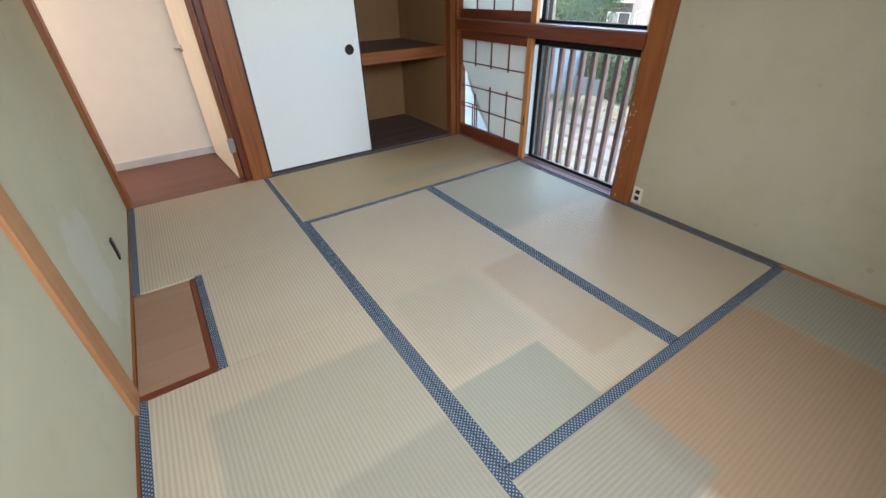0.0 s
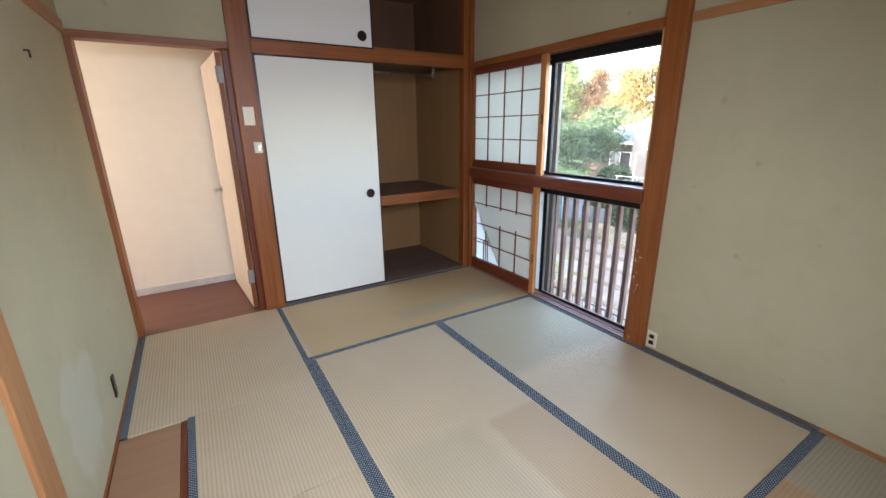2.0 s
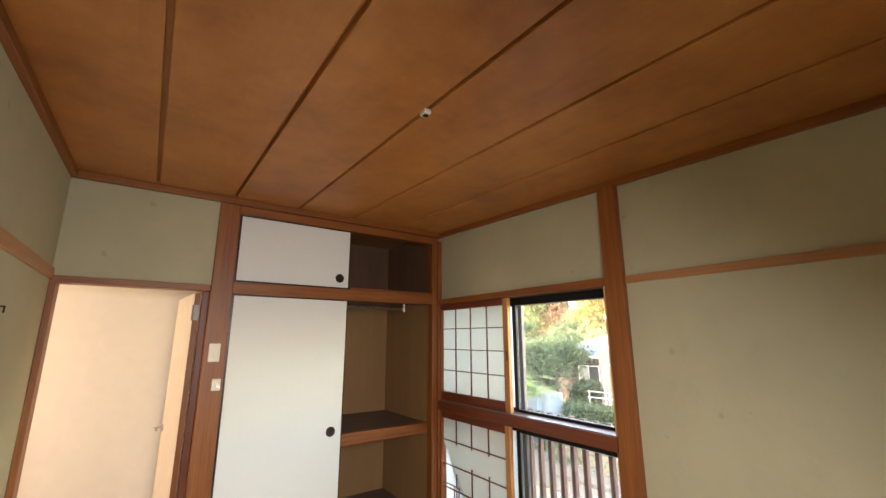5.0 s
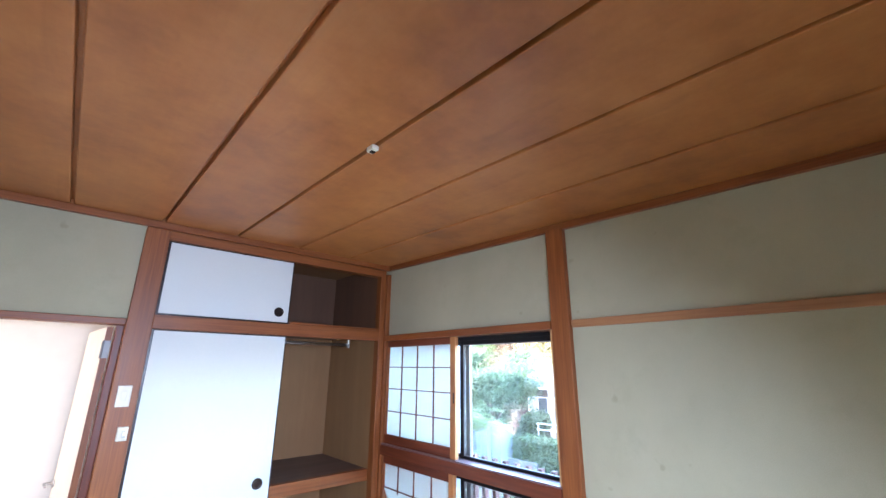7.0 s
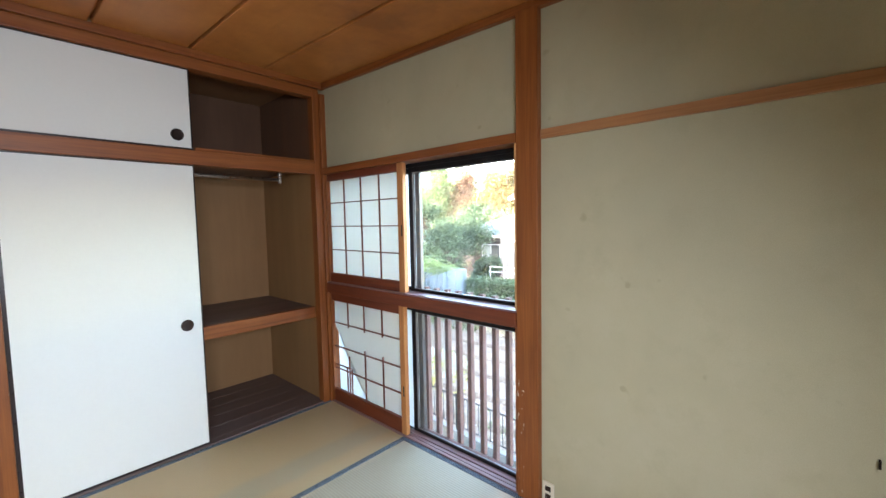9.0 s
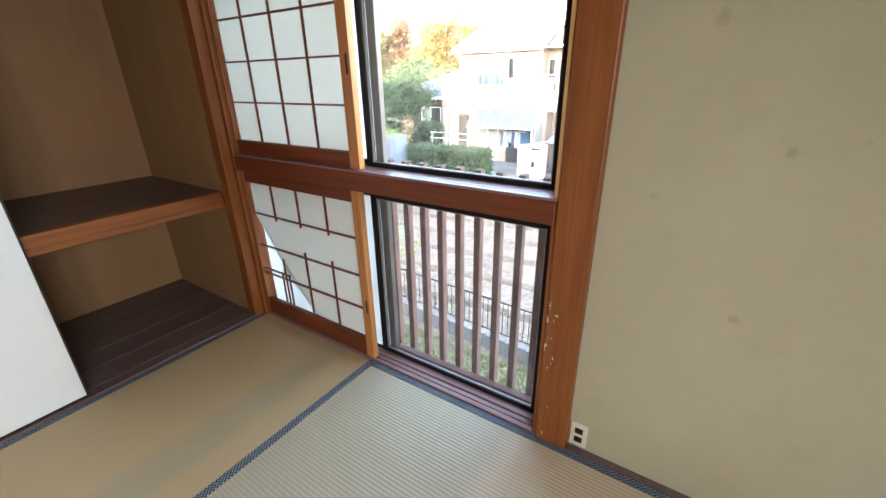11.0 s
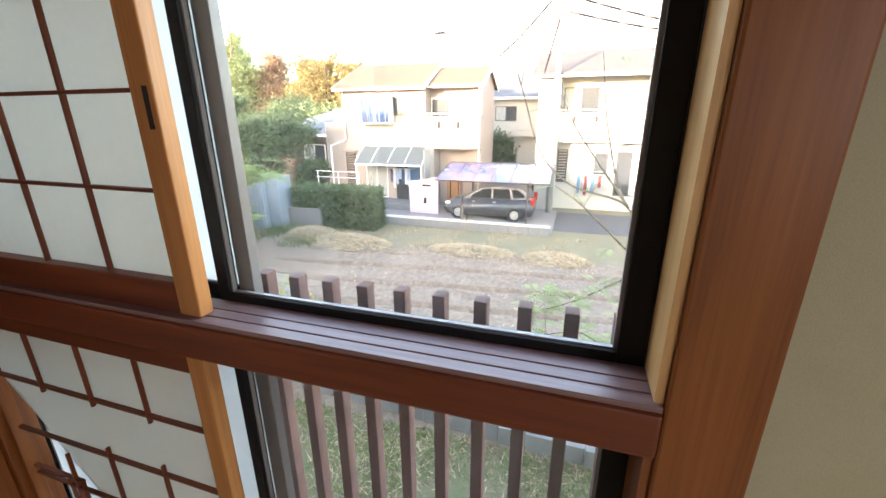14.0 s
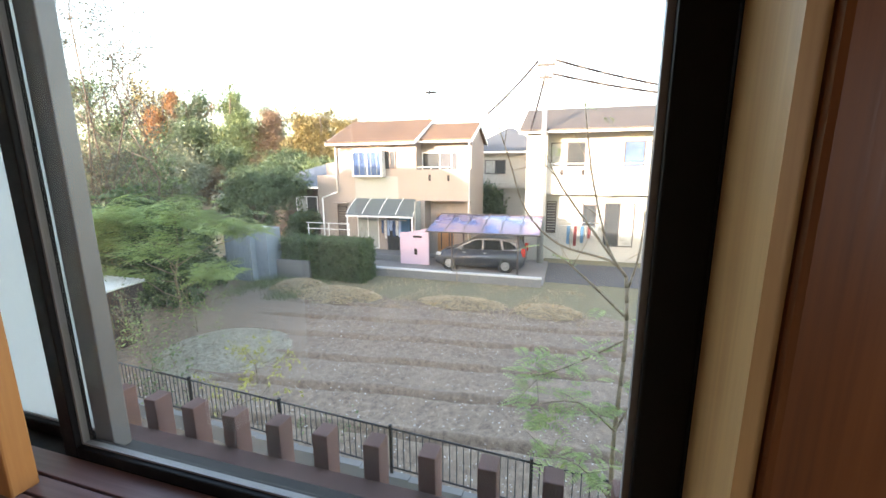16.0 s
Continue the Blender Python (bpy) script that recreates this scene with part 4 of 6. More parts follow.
def tree(name, x, y, blobs, leaf, count, material, label, seed, trunk=0.18, wood_mat=None, flat=0.0, group="", base_z=G, frond=0.0):
    rng = np.random.default_rng(seed)
    t = thing(name, x, y, base_z, label, "tree", group)
    bm = bmesh.new()
    zs = [c[2] for c, _ in blobs]
    top = (x + rng.normal() * 0.2, y + rng.normal() * 0.2, max(zs))
    limb(bm, (x, y, base_z - 0.1), top, trunk, trunk * 0.25, rng, 5, 0.05)
    for c, r in blobs:
        lo = base_z + (c[2] - base_z) * rng.uniform(0.3, 0.6)
        limb(bm, (x, y, lo), c, trunk * 0.45, trunk * 0.12, rng, 3)
        for _ in range(3):
            e = np.array(c) + rng.uniform(-0.8, 0.8, 3) * np.array(r)
            limb(bm, c, tuple(e), trunk * 0.14, trunk * 0.05, rng, 2)
    part("trunk", bm, wood_mat or bark, t)
    if frond:
        fronds("crown", clumps(rng, blobs, count, 0.6, 5), material, t, seed, frond, 7)
        return t
    quads("crown", clumps(rng, blobs, count), leaf * rng.uniform(0.6, 1.3, size=sum(max(4, int(count * s)) for s in (np.array([r[0] * r[1] * r[2] for _, r in blobs]) ** 0.67 / (np.array([r[0] * r[1] * r[2] for _, r in blobs]) ** 0.67).sum()))), material, t, flat, seed=seed)
    return t


evergreen = leafmat("dark_evergreen_leaves", (0.035, 0.06, 0.028), (0.13, 0.18, 0.08))
green = leafmat("mid_green_leaves", (0.06, 0.09, 0.035), (0.21, 0.26, 0.105))
feather = leafmat("light_green_leaflets", (0.15, 0.22, 0.06), (0.38, 0.47, 0.17), 0.45)
gold = leafmat("golden_leaves", (0.12, 0.1, 0.035), (0.3, 0.22, 0.08))
orange = leafmat("orange_leaves", (0.22, 0.1, 0.04), (0.4, 0.19, 0.07))
rusty = leafmat("rusty_leaves", (0.15, 0.085, 0.05), (0.3, 0.19, 0.12))
dullgreen = leafmat("dull_olive_leaves", (0.08, 0.085, 0.05), (0.25, 0.25, 0.145))
grassmat = leafmat("grass_blades", (0.08, 0.125, 0.035), (0.25, 0.31, 0.11), 0.3)
hedgemat = leafmat("hedge_leaves", (0.028, 0.055, 0.02), (0.11, 0.16, 0.06), 0.2)
yellowweed = leafmat("yellow_green_leaves", (0.25, 0.25, 0.03), (0.5, 0.46, 0.09), 0.4)


def blades(name, region, count, height, material, label, seed, lean=0.5):
    rng = np.random.default_rng(seed)
    x0, x1, y0, y1 = region
    p = np.stack([rng.uniform(x0, x1, count), rng.uniform(y0, y1, count)], 1)
    keep = np.sin(p[:, 0] * 2.1 + 1.3 * np.sin(p[:, 1] * 1.7)) + np.sin(p[:, 1] * 2.9 + p[:, 0]) + rng.normal(size=count) * 0.8 > -0.3
    p = p[keep]
    k = len(p)
    h = height * rng.uniform(0.4, 1.2, k)
    a = rng.uniform(0, 2 * np.pi, k)
    w = 0.005 + 0.007 * rng.random(k)
    dx, dy = np.cos(a) * w, np.sin(a) * w
    lx, ly = rng.normal(size=k) * lean * h, rng.normal(size=k) * lean * h
    z = np.full(k, G - 0.005)
    v = np.stack([np.stack([p[:, 0] - dx, p[:, 1] - dy, z], 1), np.stack([p[:, 0] + dx, p[:, 1] + dy, z], 1), np.stack([p[:, 0] + lx, p[:, 1] + ly, z + h], 1)], 1).reshape(-1, 3)
    me = bpy.data.meshes.new(name)
    me.from_pydata(v.tolist(), [], np.arange(3 * k).reshape(-1, 3).tolist())
    me.materials.append(material)
    return tagged(new(name, me), label, "grass", kind="stuff")


blades("garden_grass", (2.95, 6.95, -6, 6), 60000, 0.1, grassmat, "rough green grass in the garden strip", 3)
blades("dry_garden_grass", (2.95, 6.95, -6, 6), 42000, 0.075, straw, "dry straw-coloured grass in the garden strip", 6, 1.2)
blades("field_weeds", (14.2, 17.5, 7.6, 11), 3000, 0.35, green, "tall green weeds at the field's edge", 4)
blades("dry_field_grass", (14.6, 18.4, -2.5, 8), 6000, 0.12, straw, "dry pale grass along the field's edge", 5)

rng = np.random.default_rng(7)
k = 4200
fx, fy = 7.4 + 8.5 * rng.random(k) ** 1.6, rng.uniform(-5, 8, k)
tagged(quads("fallen_leaf_litter", np.stack([fx, fy, np.full(k, G + 0.035)], 1), 0.028 * rng.uniform(0.5, 1.6, k), plain("pale_litter", (0.56, 0.52, 0.48), 0.8), None, 0.9, 0.8, 7), "pale scattered leaf litter on the soil", "leaf litter", kind="stuff")


def mound(name, cx, cy, rx, ry, h, material, count, label, seed, blade=0.3):
    """A low heap: an uneven earth dome under loose stalks."""
    rg = np.random.default_rng(seed)
    t = thing(name, cx, cy, G, label, "heap")
    bm = bmesh.new()
    rings = []
    for i in range(7):
        r = 1 - i / 6.5
        rings.append([bm.verts.new((cx + rx * r * math.cos(a) * (1 + 0.12 * math.sin(3 * a + seed)), cy + ry * r * math.sin(a), G - 0.02 + h * (1 - r * r) + 0.03 * h * math.sin(5 * a + i))) for a in [2 * math.pi * q / 26 for q in range(26)]])
    for p, q in zip(rings, rings[1:]):
        for i in range(26):
            fc = bm.faces.new((p[i], p[(i + 1) % 26], q[(i + 1) % 26], q[i]))
            fc.smooth = True
    bm.faces.new(rings[-1])
    part("heap_body", bm, plain("heap_earth", (0.26, 0.21, 0.15), 0.95, 0, 0.35, 6), t)
    a, r = rg.uniform(0, 2 * np.pi, count), np.sqrt(rg.random(count))
    pts = np.stack([cx + rx * r * np.cos(a), cy + ry * r * np.sin(a), G + h * (1 - r * r) + 0.02], 1)
    quads("loose_stalks", pts, blade * rg.uniform(0.5, 1.3, count), material, t, 0.75, 0.12, seed, "dry pale stalks")
    return t


paleweed = leafmat("grey_green_stalks", (0.24, 0.22, 0.16), (0.55, 0.5, 0.4), 0.2)
mound("cut_grass_heap", 10.4, 6.9, 1.5, 1.7, 0.16, paleweed, 7500, "pale heap of cut grass in the field corner", 11, 0.16)
mound("straw_heap", 15.4, 6.6, 0.9, 1.8, 0.3, straw, 2000, "yellow straw heap at the field's edge", 12)
mound("straw_heap", 15.9, 8.6, 0.9, 1.2, 0.35, straw, 1300, "yellow straw heap at the field's edge", 13)
mound("straw_heap", 15.8, 1.8, 0.7, 1.6, 0.16, straw, 1000, "low dry straw heap at the field's edge", 14)
mound("straw_heap", 15.7, -1.2, 0.8, 1.1, 0.16, straw, 800, "low dry straw heap at the field's edge", 15)

# ---- garden fence ----


def fence():
    f = thing("garden_fence", 7.14, 0, -3.08, "low black metal bar fence on a block kerb", "fence")

    def fx(y):
        return 7.2 + 0.065 * (y - 0.7)
    ys = [0.7 + 2.04 * k for k in range(-4, 6)]
    for a, b_ in zip(ys, ys[1:]):
        for z, r in ((-2.36, 0.017), (-3.0, 0.014)):
            part("rail", rod(bmesh.new(), (fx(a), a, z), (fx(b_), b_, z), r, sides=6), fence_paint, f)
        for k in range(1, 20):
            y = a + (b_ - a) * k / 20
            part("bar", rod(bmesh.new(), (fx(y), y, -3.0), (fx(y), y, -2.36), 0.0075, sides=5), fence_paint, f)
    for y in ys:
        part("post", B((fx(y) - 0.022, fx(y) + 0.022, y - 0.022, y + 0.022, -3.15, -2.3), bevel=0.004), fence_paint, f)
    kb = tagged(new("block_kerb"), "grey concrete block kerb under the fence", "kerb", kind="structure")
    for k in range(-17, 25):
        y = 0.41 * k
        x = fx(y)
        part("block", B((x - 0.06, x + 0.06, y, y + 0.4, G - 0.1, -3.1), bevel=0.008), concrete, kb)


fence()

# ---- houses ----


def house_window(h, x, y0, y1, z0, z1, inner, split=True, frame_mat=None, depth=0.06):
    """A framed window set into a wall that faces the field."""
    w = part("window", B((x - depth, x + 0.02, y0, y0 + 0.05, z0, z1), (x - depth, x + 0.02, y1 - 0.05, y1, z0, z1), (x - depth, x + 0.02, y0 + 0.05, y1 - 0.05, z0, z0 + 0.05), (x - depth, x + 0.02, y0 + 0.05, y1 - 0.05, z1 - 0.05, z1)), frame_mat or white_trim, h)
    mid = (y0 + y1) / 2
    if split:
        part("mullion", B((x - depth + 0.005, x + 0.01, mid - 0.025, mid + 0.025, z0 + 0.05, z1 - 0.05)), frame_mat or white_trim, w)
        part("pane", B((x - 0.02, x - 0.012, mid + 0.025, y1 - 0.05, z0 + 0.05, z1 - 0.05)), inner[0], w)
        part("pane", B((x - 0.02, x - 0.012, y0 + 0.05, mid - 0.025, z0 + 0.05, z1 - 0.05)), inner[-1], w)
    else:
        part("pane", B((x - 0.02, x - 0.012, y0 + 0.05, y1 - 0.05, z0 + 0.05, z1 - 0.05)), inner[0], w)
    return w


def gable_roof(h, x0, xr, x1, y0, y1, z0, zr, material, thick=0.14):
    """Two slopes with the ridge along y, with white verge boards."""
    bm = prism(bmesh.new(), [(x0, z0), (xr, zr), (x1, z0), (x1, z0 + thick), (xr, zr + thick), (x0, z0 + thick)], "y", y0, y1)
    r = part("roof", bm, material, h)
    for y in (y0 - 0.03, y1):
        part("verge_board", prism(bmesh.new(), [(x0 - 0.02, z0 - 0.08), (xr, zr - 0.08), (x1, z0 - 0.08), (x1, z0 + thick * 0.9), (xr, zr + thick * 0.9), (x0 - 0.02, z0 + thick * 0.9)], "y", y, y + 0.03), white_trim, r)
    part("gutter", B((x0 - 0.1, x0 - 0.002, y0, y1, z0 - 0.06, z0 + 0.04), bevel=0.02), white_trim, r)
    return r


def louvre(h, x, y0, y1, z0, z1):
    w = part("window", B((x - 0.06, x + 0.01, y0, y0 + 0.04, z0, z1), (x - 0.06, x + 0.01, y1 - 0.04, y1, z0, z1), (x - 0.06, x + 0.01, y0 + 0.04, y1 - 0.04, z1 - 0.04, z1), (x - 0.06, x + 0.01, y0 + 0.04, y1 - 0.04, z0, z0 + 0.04)), darkmetal, h)
    n_ = int((z1 - z0) / 0.14)
    for k in range(n_):
        z = z0 + 0.05 + k * (z1 - z0 - 0.1) / n_
        part("slat", B((x - 0.05, x - 0.02, y0 + 0.04, y1 - 0.04, z, z + 0.09)), bronze_alu, w)
    return w


def house_front():
    h = thing("beige_house", 25.8, 7.0, G, "two-storey beige stucco house with a brown slate roof", "house")
    X = 22.6
    part("wall", B((X, 27.6, 5.95, 10.7, G, 2.62)), pink_stucco, h, "beige stucco wall")
    part("wall", B((23.4, 26.6, 3.2, 5.95, G, 2.7)), pink_stucco, h)
    part("gable_wall", prism(bmesh.new(), [(23.2, 2.7), (26.7, 2.7), (24.9, 3.72)], "y", 3.22, 3.42), pink_stucco, h)
    part("gable_wall", prism(bmesh.new(), [(22.8, 2.62), (27.6, 2.62), (25.3, 3.95)], "y", 6.0, 6.2), pink_stucco, h)
    part("wall_band", B((X - 0.015, X, 7.0, 9.55, -0.9, 0.95)), mint_stucco, h, "pale greenish wall panel")
    part("side_wing", B((23.0, 27.0, 10.7, 12.2, G, 1.0), (24.0, 27.0, 10.7, 12.2, 1.0, 1.7)), pink_stucco, h, "lower flat-roofed wing")
    gable_roof(h, 22.1, 25.3, 28.1, 5.85, 10.95, 2.62, 3.98, brown_tiles)
    gable_roof(h, 22.75, 24.9, 27.0, 3.05, 5.84, 2.7, 3.66, brown_tiles)
    # balcony
    bl = part("balcony", B((22.4, 22.52, 3.1, 5.95, -0.3, 1.3), (22.52, 23.4, 3.1, 5.95, -0.3, -0.15), (22.52, 23.4, 3.1, 3.22, -0.15, 1.3)), pink_stucco, h, "beige balcony parapet")
    part("handrail", rod(bmesh.new(), (22.45, 3.95, 1.42), (22.45, 5.85, 1.42), 0.025), white_trim, bl)
    for y in (4.2, 5.1, 5.8):
        part("rail_post", rod(bmesh.new(), (22.45, y, 1.29), (22.45, y, 1.42), 0.018), white_trim, bl)
    for y in (4.2, 5.2):
        part("drain_slot", B((22.385, 22.4, y - 0.1, y + 0.02, 0.72, 1.03)), lacquer, bl, "dark slot")
    part("clothes_pole", rod(bmesh.new(), (22.6, 4.05, 1.3), (22.6, 4.05, 2.3), 0.03), white_trim, bl)
    # bay window
    bay = part("bay_window", B((22.12, 22.6, 7.7, 9.45, 0.93, 1.0), (22.12, 22.6, 7.7, 9.45, 2.2, 2.28), (22.12, 22.6, 7.7, 7.78, 1.0, 2.2), (22.12, 22.6, 9.37, 9.45, 1.0, 2.2)), white_trim, h, "boxed white bay window")
    part("pane", B((22.2, 22.21, 8.6, 9.37, 1.0, 2.2)), curtain, bay, "window with a striped blue curtain")
    part("pane", B((22.2, 22.21, 7.78, 8.56, 1.0, 2.2)), curtain, bay)
    part("mullion", B((22.15, 22.22, 8.555, 8.605, 1.0, 2.2)), white_trim, bay)
    for k in range(9):
        y = 7.85 + k * 0.17
        part("curtain_fold", rod(bmesh.new(), (22.19, y, 1.02), (22.19, y, 2.18), 0.02, sides=6), lace if k % 2 else curtain, bay)
    house_window(h, X, 7.1, 7.75, 1.34, 2.26, (dark_pane,), True, darkmetal)
    house_window(h, 23.4, 3.9, 5.9, 0.6, 2.2, (dark_pane, smoky_lace), True)
    louvre(h, X, 10.12, 10.7, -2.45, -0.6)
    part("window_hood", B((X - 0.3, X, 9.98, 10.85, -0.55, -0.48), bevel=0.01), pink_stucco, h)
    # terrace with awning
    house_window(h, X, 6.3, 7.7, -3.1, -1.05, (dark_pane, teal), True, bronze_alu)
    house_window(h, X, 8.2, 9.5, -3.0, -1.2, (lace, lace), True, white_trim)
    aw = part("awning", prism(bmesh.new(), [(21.4, -1.02), (21.6, -0.86), (22.0, -0.58), (22.6, -0.24), (22.6, -0.27), (22.0, -0.62), (21.62, -0.9), (21.43, -1.04)], "y", 5.75, 9.55), smoke, h, "smoked curved terrace roof")
    for y in (5.75, 6.7, 7.65, 8.6, 9.52):
        part("rafter", prism(bmesh.new(), [(21.38, -1.06), (21.58, -0.84), (22.0, -0.55), (22.6, -0.21), (22.6, -0.28), (22.0, -0.64), (21.63, -0.92), (21.44, -1.07)], "y", y, y + 0.035), white_trim, aw)
    part("front_beam", B((21.36, 21.44, 5.75, 9.55, -1.12, -1.04)), white_trim, aw)
    for y in (5.8, 9.48):
        part("awning_post", rod(bmesh.new(), (21.42, y, G), (21.42, y, -1.1), 0.035), white_trim, aw)
    part("terrace_side_wall", B((21.6, 22.6, 5.68, 5.74, G, -0.3)), mint_stucco, h)
    part("terrace_step", B((21.3, 22.6, 6.0, 9.9, G, G + 0.35), bevel=0.01), concrete, h)
    # entrance
    dr = part("front_door", B((23.33, 23.4, 4.15, 5.05, G + 0.12, -1.1), bevel=0.01), pale["z"], h, "brown wooden front door")
    for y in (4.35, 4.8):
        part("door_slit", B((23.31, 23.335, y, y + 0.06, -3.0, -1.35)), dark_pane, dr)
    part("entrance_step", B((22.5, 23.4, 3.3, 5.8, G, G + 0.12), bevel=0.01), paving, h)
    part("porch_pier", B((22.4, 23.4, 5.45, 5.95, G, -0.3)), pink_stucco, h)
    # pipes
    for pts in ([(22.5, 10.62, 2.55), (22.5, 10.62, 0.1), (22.5, 11.6, -0.25), (22.5, 11.6, G)], [(22.5, 3.12, 2.7), (22.5, 3.12, G)]):
        bm = bmesh.new()
        for a, b_ in zip(pts, pts[1:]):
            rod(bm, a, b_, 0.045, sides=8)
        part("drainpipe", bm, white_trim, h, "white drainpipe")
    an = part("aerial", rod(bmesh.new(), (25.3, 6.1, 4.0), (25.3, 6.1, 5.7), 0.04), lacquer, h, "roof aerial")
    for k in range(6):
        part("aerial_rod", rod(bmesh.new(), (25.3 + k * 0.12, 5.75, 5.6), (25.3 + k * 0.12, 6.45, 5.6), 0.018, sides=5), lacquer, an)
    return h


house_front()


def house_right():
    h = thing("cream_house", 28, -4.5, G, "two-storey cream house with long balconies and a taupe roof", "house")
    X = 24.3
    part("wall", B((X, 31, -10, 0.4, G, 3.1)), cream_stucco, h)
    part("projecting_bay", B((23.5, X, -0.62, 0.4, G, 3.1)), cream_stucco, h)
    part("gable_wall", prism(bmesh.new(), [(24.5, 3.1), (30.4, 3.1), (27.5, 4.5)], "y", 0.2, 0.4), cream_stucco, h)
    gable_roof(h, 23.2, 27.5, 31.8, -10.5, 0.75, 3.05, 4.5, taupe_tiles)
    for y0, y1 in ((-3.1, -0.63), (-10, -3.7)):
        bl = part("balcony", B((23.5, 23.62, y0, y1, 0.05, 1.42), (23.62, X, y0, y1, 0.05, 0.2)), cream_stucco, h, "cream balcony parapet")
        part("handrail", rod(bmesh.new(), (23.56, y0, 1.55), (23.56, y1, 1.55), 0.025), white_trim, bl)
        for k in range(2):
            part("drain_slot", B((23.485, 23.5, y0 + 0.7 + k, y0 + 0.85 + k, 1.0, 1.25)), lacquer, bl)
    part("balcony_divider", B((23.52, 23.6, -3.69, -3.11, 0.0, 1.4)), mint_stucco, h, "grey balcony divider")
    house_window(h, X, -2.4, -0.75, 0.6, 2.6, (lace, dark_pane), True, bronze_alu)
    house_window(h, X, -6.0, -4.2, 0.6, 2.6, (curtain, lace), True, bronze_alu)
    house_window(h, X, -4.9, -3.5, -2.6, -0.4, (dark_pane, lace), True, bronze_alu)
    house_window(h, X, -3.1, -2.45, -1.6, -0.5, (dark_pane,), False, bronze_alu)
    house_window(h, X, -7.6, -5.6, -2.8, -0.4, (lace, dark_pane), True, bronze_alu)
    louvre(h, X, -1.15, -0.66, -2.0, -0.35)
    part("clothes_beam", rod(bmesh.new(), (23.3, -3.4, -1.3), (23.3, -1.6, -1.3), 0.02), steel, h)
    return h


house_right()


def hip_house(name, x0, x1, y0, y1, z0, zr, wall_mat, roof_mat, label):
    h = thing(name, (x0 + x1) / 2, (y0 + y1) / 2, G, label, "house")
    part("wall", B((x0, x1, y0, y1, G, z0)), wall_mat, h)
    bm = bmesh.new()
    o = 0.5
    base_v = [bm.verts.new(p) for p in ((x0 - o, y0 - o, z0), (x1 + o, y0 - o, z0), (x1 + o, y1 + o, z0), (x0 - o, y1 + o, z0))]
    half = min(x1 - x0, y1 - y0) / 2
    xm = (x0 + x1) / 2
    top = [bm.verts.new((xm, y0 + half * 0.9, zr)), bm.verts.new((xm, y1 - half * 0.9, zr))]
    for fc in ((base_v[0], base_v[1], top[0]), (base_v[1], base_v[2], top[1], top[0]), (base_v[2], base_v[3], top[1]), (base_v[3], base_v[0], top[0], top[1]), tuple(reversed(base_v))):
        bm.faces.new(fc)
    part("roof", bm, roof_mat, h)
    part("fascia", B((x0 - o - 0.03, x0 - o, y0 - o, y1 + o, z0 - 0.12, z0 + 0.02)), white_trim, h)
    return h


mh = hip_house("tiled_house", 31, 38, 0.2, 5.2, 2.45, 4.3, cream_stucco, grey_tiles, "cream house with a grey tiled hip roof behind the others")
house_window(mh, 31, 2.5, 3.95, 0.95, 1.9, (lace, dark_pane), True, bronze_alu)
part("lower_wall", B((30.4, 31, 1.0, 4.9, 0.0, 0.35)), cream_stucco, mh)
house_window(mh, 31, 2.6, 4.2, -2.6, -0.4, (lace, dark_pane), True, bronze_alu)
lh = hip_house("low_house", 28, 36, 13.6, 20.5, 0.1, 1.7, rustwood, blue_roof, "low brown house with a bluish metal roof among shrubs")
house_window(lh, 28, 15.6, 17.4, -2.2, -0.6, (lace, dark_pane), True, white_trim)
part("roof_box", B((29, 31, 13.0, 15.0, 1.0, 1.8), bevel=0.03), white_trim, lh, "white box on the roof")

# the house that the room is in; behind it, unseen houses added to cast shade
oh = thing("own_house", -2, -4, G, "plain rendered house around the room", "house")
part("wall", B((-7, 2.76, -9, -3.66, G, 3.0), (-7, -1.74, -3.66, 3, G, 3.0), (-1.74, 2.76, 1.0, 3, G, 3.0)), own_stucco, oh)
part("lower_wall", B((-1.74, 2.755, -3.66, 1.0, G, -0.32)), own_stucco, oh)
part("roof", prism(bmesh.new(), [(-7.6, 3.0), (3.3, 3.0), (3.3, 3.12), (-2.1, 4.7), (-7.6, 3.12)], "y", -9.5, 3.5), grey_tiles, oh)
# ridge heights set where the shadow ends on the far house fronts
hip_house("shade_casting_house", -8, 0, 5, 13, 1.6, 3.0, own_stucco, grey_tiles, "plain unseen house added to cast shade over the field")
hip_house("shade_casting_house", -8, 0, 13.6, 26, 3.4, 6.1, own_stucco, grey_tiles, "plain unseen house added to cast shade over the field")

# ---- parking ----


